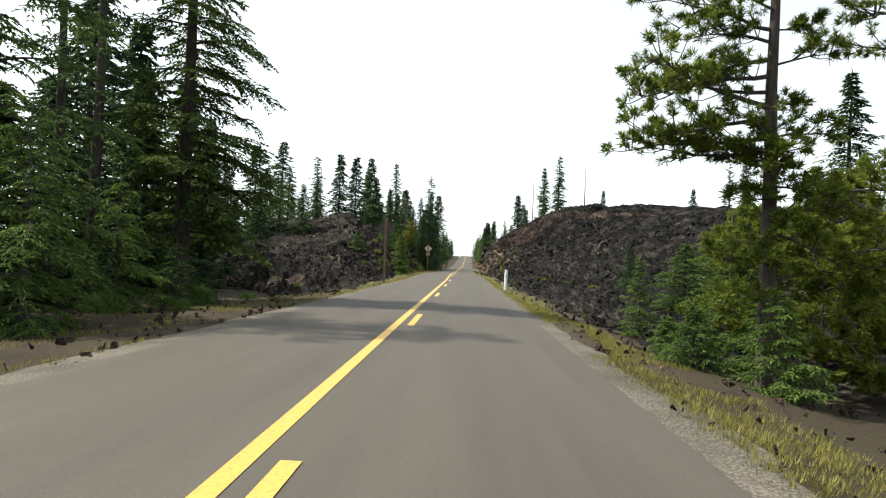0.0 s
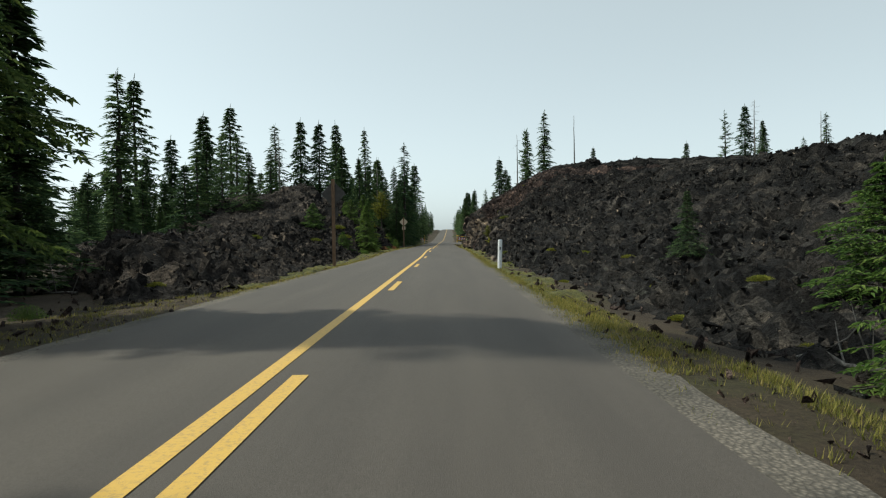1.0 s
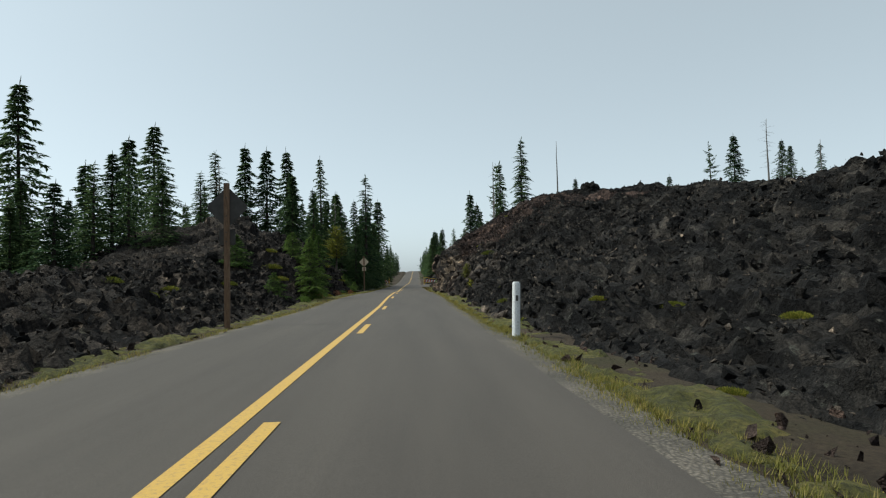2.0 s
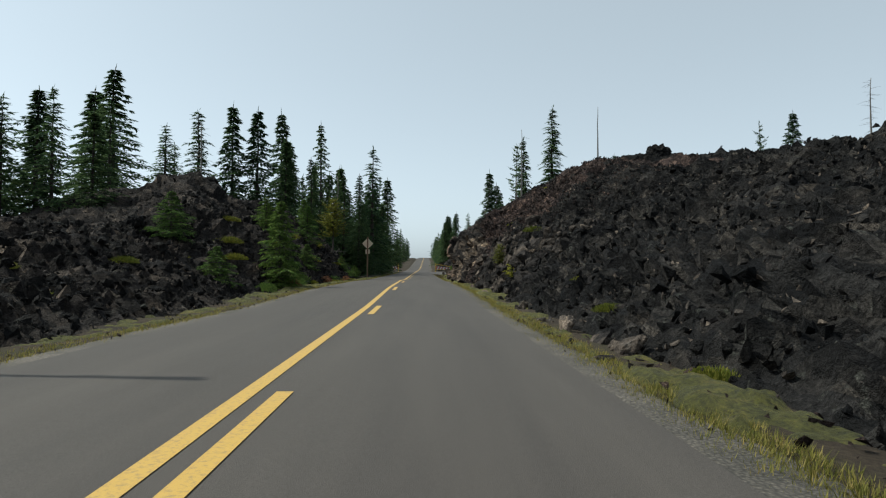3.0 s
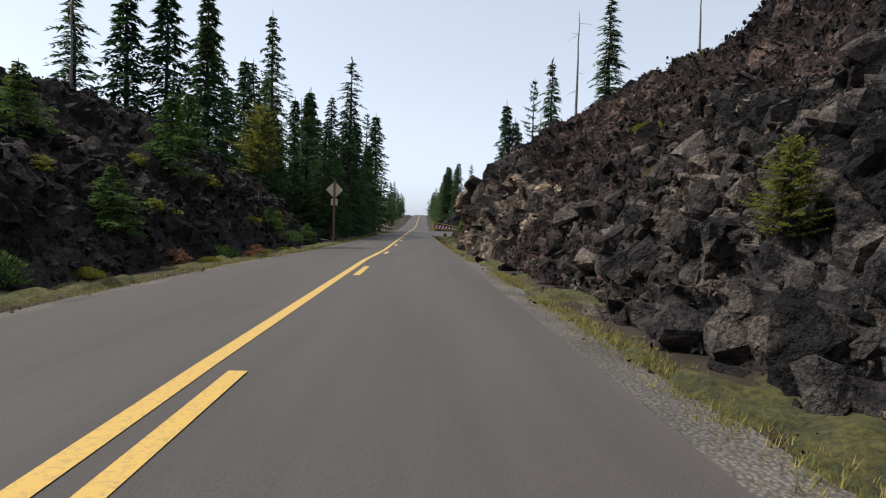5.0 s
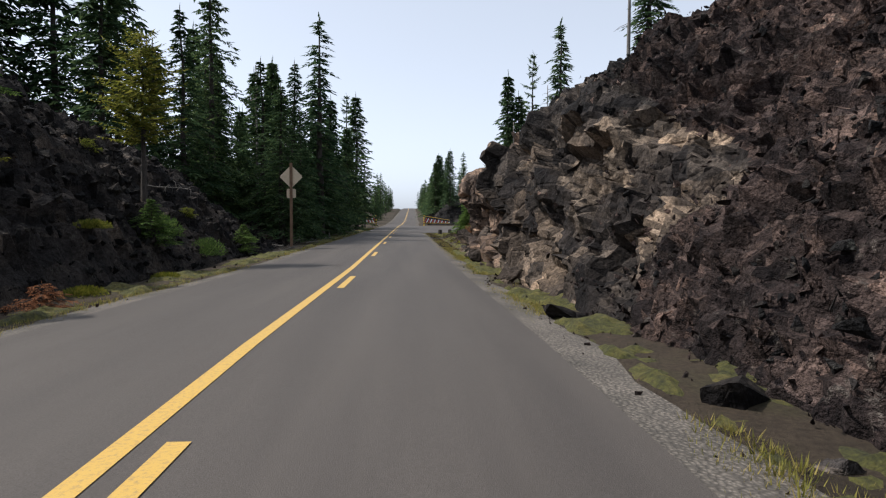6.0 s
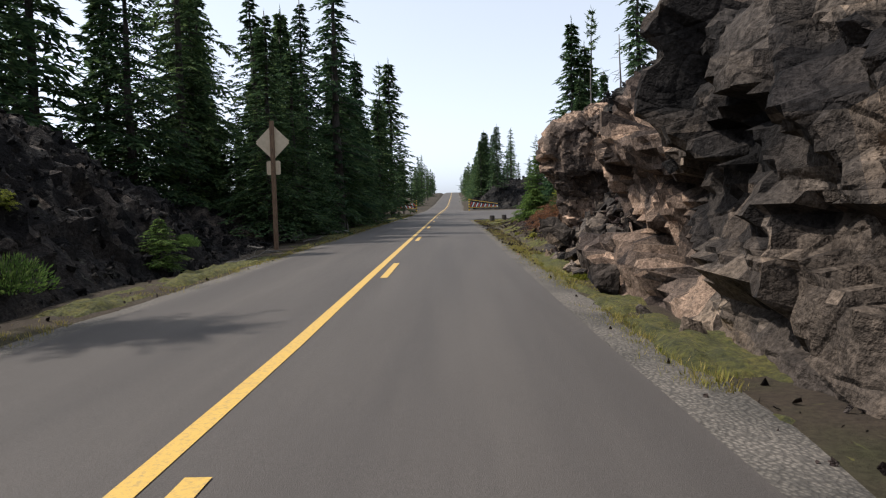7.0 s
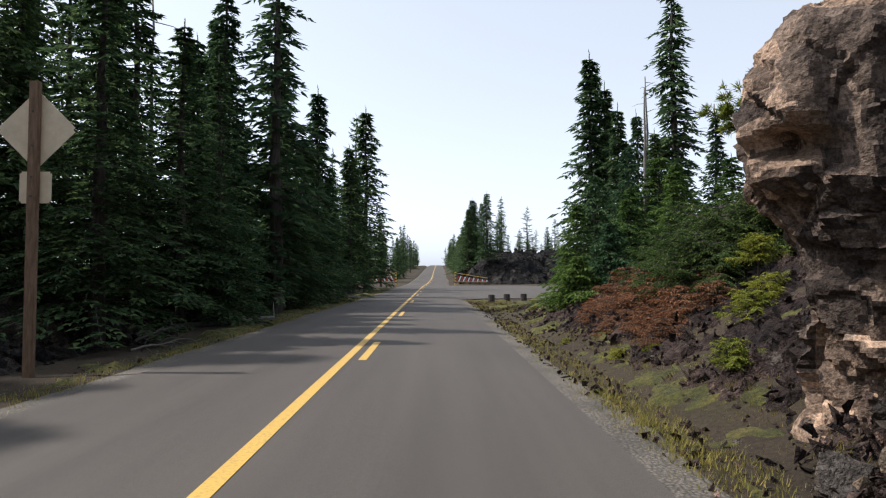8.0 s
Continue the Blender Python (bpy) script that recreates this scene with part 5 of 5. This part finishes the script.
SHRUBS = [shrub_mesh(400 + i, SHRUB, 0.6, 1500, 0.34, 0.7) for i in range(3)]
YELLOWS = [hemlock_meshes(440 + i, 0.7, 0.65, 0.02, 44, trunk=0.02, leaf=BRIGHT, power=0.35, spray=0.065, droop=0.0, twigs=6, ragged=0.4) for i in range(2)]
GREENS = [shrub_mesh(420 + i, YOUNG_FIR, 0.7, 1300, 0.7, 0.7) for i in range(2)]
RUSTS = [hemlock_meshes(410 + i, 0.75, 0.8, 0.02, 30, trunk=0.02, leaf=RUST, power=0.4, spray=0.075, droop=0.1, twigs=5, ragged=0.3) for i in range(3)]
BROADS = [hemlock_meshes(430 + i, 1.25, 1.15, 0.02, 60, trunk=0.04, leaf=HEMLOCK_LEAF, power=0.35, spray=0.075, droop=-0.05, twigs=7, ragged=0.4) for i in range(3)]


def branched_bush(kinds, k, x, y, s, name, label):
    t, c = kinds[k % len(kinds)]
    ob = empty(name, pose(x, y, surface_z(x, y) - 0.06, 0, 0, (x * 77 + y * 31) % 360) @ Matrix.Diagonal((s, s, s, 1)), label, "shrub", "roadside shrubs")
    part("stem", t, ob)
    part("foliage", c, ob)
    return ob


def bush(meshes, k, x, y, s, label):
    ob = new("shrub", meshes[k % len(meshes)])
    ob.matrix_basis = pose(x, y, (surface_z(x, y) if x > 3.3 or x < -5 or y < 66 else -0.18) - 0.04, 0, 0, (x * 77 + y * 31) % 360) @ Matrix.Diagonal((s, s, s, 1))
    return tagged(ob, label, "shrub", "roadside shrubs")


YEL = "low yellow-green shrub growing among the stones"
for i, (x, y, s) in enumerate([(3.0, 42, 0.8), (3.3, 47, 0.7), (-9.5, 47, 1.2), (-8.7, 44, 1.0), (-8.3, 48.5, 1.1), (-9.6, 49.5, 1.0), (-10.2, 45, 0.9), (-10.4, 51, 0.9), (-8.2, 63, 1.2), (-9.2, 65.5, 1.4), (-9.9, 68, 1.2), (5.6, 76, 1.0), (4.7, 72.5, 0.9), (2.6, 84.5, 0.9),
                                (2.2, 88.2, 0.6), (2.1, 92.2, 0.7), (2.4, 98.5, 0.8), (2.2, 101, 0.8), (2.4, 103.4, 0.9), (4.81, 64.11, 1.1), (5.05, 64.9, 0.9), (4.1, 63.8, 0.45), (-6.2, 86, 0.9),
                                (-6.1, 90, 0.8), (-7.2, 88.5, 0.9), (-6.0, 79, 0.7), (-6.6, 73, 0.9), (-7.5, 80, 0.8), (-8.8, 54, 0.9), (4.0, 52, 0.7), (8.5, 80, 0.9), (2.9, 108, 0.6), (3.5, 110, 0.55), (2.6, 112.5, 0.5), (3.2, 115, 0.6), (2.5, 118, 0.45), (3.6, 123, 0.6), (3.0, 128, 0.5), (4.6, 131, 0.6), (3.4, 133.5, 0.45), (4.1, 34, 0.5), (3.4, 30, 0.45), (4.6, 19.0, 0.4), (5.7, 22.6, 0.5), (5.0, 28.9, 0.45), (7.0, 25.2, 0.5), (6.3, 33.5, 0.55), (4.5, 39.0, 0.5), (-7.6, 8.2, 0.5), (-6.6, 13.2, 0.4), (-7.0, 26.0, 0.5), (4.8, 25.5, 0.5), (6.2, 27.5, 0.6), (5.4, 36.5, 0.6), (3.8, 21.5, 0.4)]):
    bush(SHRUBS, i, x, y, s, YEL)
for i, (x, y, s) in enumerate([(4.75, 109.4, 0.75), (5.1, 109.8, 0.7), (5.5, 110.2, 0.6), (3.3, 107.0, 0.5), (3.5, 106.7, 0.45), (3.0, 110.6, 0.35), (2.7, 113.5, 0.3), (3.5, 60.4, 0.9), (3.2, 62.3, 0.35), (-9.4, 60.5, 0.5), (-8.1, 70.5, 0.5), (-8.8, 75.5, 0.6), (-7.6, 79.0, 0.5), (-9.2, 81.5, 0.55), (-8.4, 86.5, 0.6), (-10.4, 84.0, 0.6), (-9.4, 93.0, 0.6), (-8.0, 97.5, 0.5)]):
    branched_bush(YELLOWS, i, x, y, s, "bright_shrub", "bright yellow-green shrub growing between dark stones")
for i, (x, y, s) in enumerate([(4.3, 111.2, 0.8), (4.0, 112.4, 0.7), (4.6, 112.0, 0.8), (3.7, 110.4, 0.6), (4.2, 113.6, 0.9), (4.9, 111.0, 0.7), (3.5, 113.0, 0.5), (4.4, 115.0, 0.9), (-6.3, 66, 0.7), (-6.4, 77.5, 0.6), (-5.9, 84, 0.6), (3.9, 115.8, 0.7), (5.2, 117.2, 0.9), (4.7, 113.2, 0.9), (5.3, 112.2, 0.8), (5.0, 114.3, 0.9), (3.9, 111.6, 0.7), (4.5, 116.4, 0.8), (3.6, 114.6, 0.6)]):
    branched_bush(RUSTS, i, x, y, s * 1.1, "dry_shrub", "rust-red dry shrub on the stony bank")
for i, (x, y, s) in enumerate([(-6.6, 67.5, 1.2), (-6.8, 70.5, 1.1), (-6.4, 81.5, 1.0), (-6.9, 96, 1.2), (-7.4, 104, 0.7), (-7.6, 93.5, 1.3), (-6.6, 62, 0.9), (4.1, 120, 0.8), (-8.0, 19, 0.9), (-7.6, 16.5, 0.7), (-8.8, 15, 1.1), (-9.6, 22.5, 1.0), (-7.9, 22.6, 0.6), (-8.4, 11, 0.9)]):
    bush(GREENS, i, x, y, s, "bright green leafy bush at the foot of the bank")
for i, (x, y, s) in enumerate([(5.2, 112.6, 1.5), (6.0, 113.4, 1.9), (6.9, 113.0, 1.8), (7.5, 113.5, 2.0), (8.6, 114.8, 1.9), (6.4, 115.2, 1.9), (7.8, 116, 1.8), (9.4, 116.5, 1.8), (5.5, 114.4, 1.6), (8.9, 112.8, 1.6), (10.2, 114.2, 1.7)]):
    branched_bush(BROADS, i, x, y, s * 0.74, "evergreen_shrub", "dark green evergreen bush on the slope")


def grass_mesh(count, seed, x0, w, y0, y1, lo=0.02, hi=0.085):
    """Tufts of grass in patches along a line beside the road."""
    g = np.random.RandomState(seed)
    n = count * 2
    x, y = x0 + g.normal(0, w, n), g.uniform(y0, y1, n)
    keep = vnoise(np.stack([x, y / 3.0, x * 0 + 0.5], -1), seed) > -0.25
    keep &= ~((x > 0) & (y < 112) & (x > flow_right(y, y * 0)[0] - 0.1)) & ((x > XR + 0.1) | (x < XL - 0.1))
    x, y = x[keep][:count], y[keep][:count]
    z = np.where((x > XL - 0.8) & (x < XR + 0.75), road_z(y) - 0.1, ground_z(x, y) - 0.02)
    x, y, z = np.repeat(x, 5), np.repeat(y, 5), np.repeat(z, 5)
    n = len(x)
    turn, h = g.uniform(0, 6.28, n), np.repeat(g.uniform(lo, hi, n // 5), 5)
    d = np.stack([np.cos(turn), np.sin(turn), turn * 0], -1)
    s = np.stack([-d[:, 1], d[:, 0], turn * 0], -1) * h[:, None] * 0.07
    p = np.stack([x, y, z], -1) + d * g.uniform(0, 0.07, n)[:, None]
    tip = p + d * (h * g.uniform(0.3, 0.9, n))[:, None] + np.stack([x * 0, x * 0, h], -1)
    return mesh_from("verge_grass", np.stack([p - s, p + s, tip], 1).reshape(-1, 3), np.arange(n * 3).reshape(-1, 3), GRASS)


for nm, n, x, w, y0, y1, sd in [("verge_grass", 11000, 2.05, 0.28, 14, 108, 61), ("verge_grass", 9000, -5.25, 0.3, 25, 175, 62), ("verge_grass", 5000, -6.4, 0.9, 2, 30, 64), ("verge_grass", 9000, 2.5, 0.55, 3, 42, 65), ("verge_grass", 9000, 5.2, 2.0, 4, 44, 66), ("verge_grass", 9000, 2.9, 0.8, 104, 142, 63)]:
    g = new(nm, grass_mesh(n, sd, x, w, y0, y1))
    tagged(g, "dry yellow-green grass and moss along the road edge", "grass", kind="stuff")


# ---- signs, posts, gates ----
METAL, mn, ml, mb = material("sign_back", 0.55, 0.0)
ml.new(ramp(mn, ml, noise_tex(mn, ml, 6, 6, 0.6, world_coords(mn)), [(0.3, (0.46, 0.37, 0.25)), (0.7, (0.58, 0.475, 0.335))]), mb.inputs["Base Color"])
# Shade on the nearer sign's back, put into its colour; also dark bolts, reflector.
DARK_AND_SHADED, mn, ml, mb = material("dark_and_shaded_metal", 0.6)
ml.new(ramp(mn, ml, noise_tex(mn, ml, 6, 6, 0.6, world_coords(mn)), [(0.3, (0.03, 0.028, 0.025)), (0.7, (0.06, 0.055, 0.05))]), mb.inputs["Base Color"])
WHITE = paint_material("white_paint", (0.72, 0.74, 0.76), (0.5, 0.5, 0.48))
REFLECT = paint_material("striped_yellow", (0.75, 0.5, 0.05), (0.6, 0.4, 0.08))
RED = paint_material("striped_red", (0.45, 0.06, 0.05), (0.3, 0.06, 0.05))
BLACK = paint_material("striped_black", (0.03, 0.03, 0.03), (0.06, 0.06, 0.06))


def plate_mesh(name, side, material, corner=0.05):
    """A square sheet-metal plate with rounded corners."""
    bm = bmesh.new()
    bmesh.ops.create_cube(bm, size=1)
    bmesh.ops.scale(bm, vec=(side, 0.008, side), verts=bm.verts)
    bmesh.ops.bevel(bm, geom=[e for e in bm.edges if abs(e.verts[0].co.y - e.verts[1].co.y) > 0.001], offset=corner, segments=4, affect="EDGES")
    me = bpy.data.meshes.new(name)
    bm.to_mesh(me)
    bm.free()
    me.materials.append(material)
    return me


def warning_sign(x, y, z_mid, side, plate, back, label, post_h):
    z0 = surface_z(x, y)
    ob = empty("road_sign", pose(x, y, z0), label, "road sign")
    part("post", box_mesh("post", 0.15, 0.1, post_h + 0.5, POSTWOOD, 0.008, True), ob, "square wooden post", pose(0, -0.06, -0.5))
    turned = pose(0, 0, 0, 0, 45, 0)
    panel = part("panel", plate_mesh("panel", side, back), ob, "diamond sign panel seen from behind", pose(0, 0.0, z_mid - z0) @ turned)
    low = part("plate", plate_mesh("plate", plate, back, 0.03), ob, "small square plate under the diamond", pose(0, 0.0, z_mid - z0 - side * 0.707 - plate * 0.55))
    bolt = box_mesh("bolt", 0.03, 0.02, 0.03, DARK_AND_SHADED, 0.004)
    for dz in (-0.3, 0.3):
        part("bolt", bolt, panel, at=turned.inverted() @ pose(0, -0.12, dz * side))
        part("bolt", bolt, low, at=pose(0, -0.12, dz * plate))
    return ob


warning_sign(-6.4, 109.7, 3.72, 0.9, 0.5, METAL, "diamond warning sign seen from behind on a wooden post", 4.62)
warning_sign(-5.4, 41.6, 3.35, 0.86, 0.45, DARK_AND_SHADED, "diamond warning sign, its shaded back coloured dark, on a wooden post", 4.15)


def marker_post(x, y):
    bm = bmesh.new()
    bmesh.ops.create_cone(bm, cap_ends=True, segments=14, radius1=0.09, radius2=0.085, depth=1.55)
    bmesh.ops.translate(bm, vec=(0, 0, 0.425), verts=bm.verts)
    bmesh.ops.bevel(bm, geom=[e for e in bm.edges if abs(e.verts[0].co.z - e.verts[1].co.z) < 0.01 and e.verts[0].co.z > 1], offset=0.02, segments=2, affect="EDGES")
    me = bpy.data.meshes.new("post")
    bm.to_mesh(me)
    bm.free()
    me.materials.append(WHITE)
    ob = empty("marker_post", pose(x, y, -0.12, 1.0, 1.5), "white-painted marker post at the road edge", "marker post")
    part("post", me, ob)
    part("reflector", box_mesh("reflector", 0.05, 0.012, 0.12, DARK_AND_SHADED, 0.003), ob, "small dark reflector", pose(0, -0.09, 0.85))
    return ob


marker_post(2.06, 36.9)


def swing_gate(x, y, length, turn):
    """A striped road-closure gate, swung open beside the road."""
    z = float(road_z(y)) - 0.1
    ob = empty("road_gate", pose(x, y, z, 0, 0, turn), "open striped road-closure gate", "gate")
    post = part("post", box_mesh("post", 0.2, 0.2, 2.1, REFLECT, 0.015, True), ob, "yellow gate post")
    part("top_rail", box_mesh("top_rail", length, 0.06, 0.08, REFLECT, 0.01), ob, "", pose(length / 2, 0, 1.55, 0, 9, 0))
    part("bottom_rail", box_mesh("bottom_rail", length, 0.06, 0.08, REFLECT, 0.01), ob, "", pose(length / 2, 0, 0.55))
    for i in range(14):
        xx = 0.35 + i * (length - 0.5) / 13
        h = 0.95 - 0.75 * i / 13
        part("stripe", box_mesh("stripe", 0.2, 0.03, h, WHITE if i % 2 else RED, 0.004), ob, "", pose(xx, -0.02, 0.6 + h / 2, 0, 25, 0))
    for i in range(4):
        part("band", box_mesh("band", 0.212, 0.212, 0.22, BLACK, 0.01), post, "black band on the post", pose(0, 0, 0.4 + i * 0.48))
    return ob


swing_gate(3.3, 204, 5.2, 4)
swing_gate(-6.3, 206, 4.6, 172)


def bollard(x, y, h):
    bm = bmesh.new()
    bmesh.ops.create_cone(bm, cap_ends=True, segments=12, radius1=0.2, radius2=0.19, depth=h + 0.3)
    bmesh.ops.bevel(bm, geom=[e for e in bm.edges if e.verts[0].co.z > h * 0.3 and e.verts[1].co.z > h * 0.3], offset=0.025, segments=2, affect="EDGES")
    me = bpy.data.meshes.new("bollard")
    bm.to_mesh(me)
    bm.free()
    me.materials.append(BARK)
    ob = new("bollard", me)
    ob.matrix_basis = pose(x, y, -0.05 + h / 2 - 0.1)
    return tagged(ob, "short brown wooden bollard at the junction", "bollard", "bollards at the junction")


for x, y in ((3.15, 137.0), (4.2, 138.5), (5.3, 139.2)):
    bollard(x, y, 0.36)

def fallen_log(x, y, length, r, turn, seed):
    """A weathered trunk that lies on the ground, with a few broken limbs."""
    rnd = random.Random(seed)
    n = 8
    d = Vector((math.cos(radians(turn)), math.sin(radians(turn)), 0))
    pts = []
    for i in range(n):
        q = Vector((x, y, 0)) + d * length * (i / (n - 1) - 0.5) + Vector((rnd.uniform(-0.05, 0.05), rnd.uniform(-0.05, 0.05), 0)) * length * 0.3
        q.z = surface_z(q.x, q.y) + r * 0.7
        pts.append(q)
    flat = sum(q.z for q in pts) / n
    for q in pts:
        q.z = 0.5 * q.z + 0.5 * flat
    vs, fs = [], []
    tube(vs, fs, pts, [r * (1 - 0.6 * i / n) for i in range(n)], 8)
    for _ in range(5):
        p = pts[rnd.randrange(1, n)]
        e = Vector((rnd.uniform(-1, 1), rnd.uniform(-1, 1), rnd.uniform(0.1, 1))).normalized() * rnd.uniform(0.3, 0.9)
        tube(vs, fs, [p, p + e * 0.6, p + e + Vector((0, 0, 0.1))], [r * 0.3, r * 0.2, r * 0.08], 4)
    ob = new("fallen_log", mesh_from("fallen_log", vs, fs, DEADWOOD, True))
    return tagged(ob, "weathered grey fallen log with broken limbs", "log")


for i, (x, y, ln, r, a) in enumerate([(-7.0, 121, 4.5, 0.13, 60), (-7.6, 132, 5, 0.15, 95), (-6.9, 146, 4, 0.12, 40), (-13.0, 38.5, 2.8, 0.09, 15), (-10.6, 28.2, 1.6, 0.05, 150),
                                      (-7.3, 160, 4, 0.12, 110), (5.6, 15.2, 2.4, 0.06, 70), (4.6, 17.5, 1.8, 0.05, 130), (6.2, 10.8, 2.2, 0.05, 20)]):
    fallen_log(x, y, ln, r, a, 700 + i)

# ---- single stones at the foot of the cut ----
stones = random.Random(21)


def stone(me, x, y, z, s, turn=None):
    part("rock", me, lava_right, at=pose(x, y, z, *(turn or [stones.uniform(0, 360) for _ in range(3)])) @ Matrix.Diagonal((s, s, s, 1)))


for i in range(160):
    y = stones.uniform(42, 104)
    x = float(flow_right(np.array(min(y, 98.0)), np.array(0.0))[0]) + stones.uniform(-0.4, 0.45)
    s = 0.12 + 0.5 * stones.random() ** 2.5
    me = (CUT_BLOCKS if stones.random() < (0.6 if y > 76 else 0.0) else GREY_BLOCKS)[stones.randrange(10)]
    stone(me, x, y, -0.2 + s * 0.2, s)
for i in range(125):          # fallen blocks that fill the alcove beside the nose of rock
    x, y = stones.uniform(2.5, 5.2), stones.uniform(99.0, 104.0)
    s = 0.16 + 0.5 * stones.random() ** 2.2
    stone(CUT_BLOCKS[stones.randrange(10)] if stones.random() < 0.6 else GREY_BLOCKS[stones.randrange(12)], x, y, -0.2 + max(0, x - 2.4) * 0.85 + s * 0.12, s)
for x, y, z, s in ((2.75, 99.3, 0.35, 1.25), (2.6, 102.6, 0.6, 0.95), (3.2, 100.6, 0.7, 0.9), (2.35, 96.4, 0.1, 0.8), (2.3, 88.3, 0.05, 0.7), (2.25, 82.5, 0.05, 0.85), (2.5, 78.0, 0.1, 0.9)):
    stone(CUT_BLOCKS[int(y) % 10], x, y, z, s)
for ob in FIRS + FINE_FIRS + SPIRES + THINS + FAR_FIRS + FAR_SPIRES + SAPLINGS + POLES + [GOLDEN]:
    for o in (*ob.children_recursive, ob):
        bpy.data.objects.remove(o)
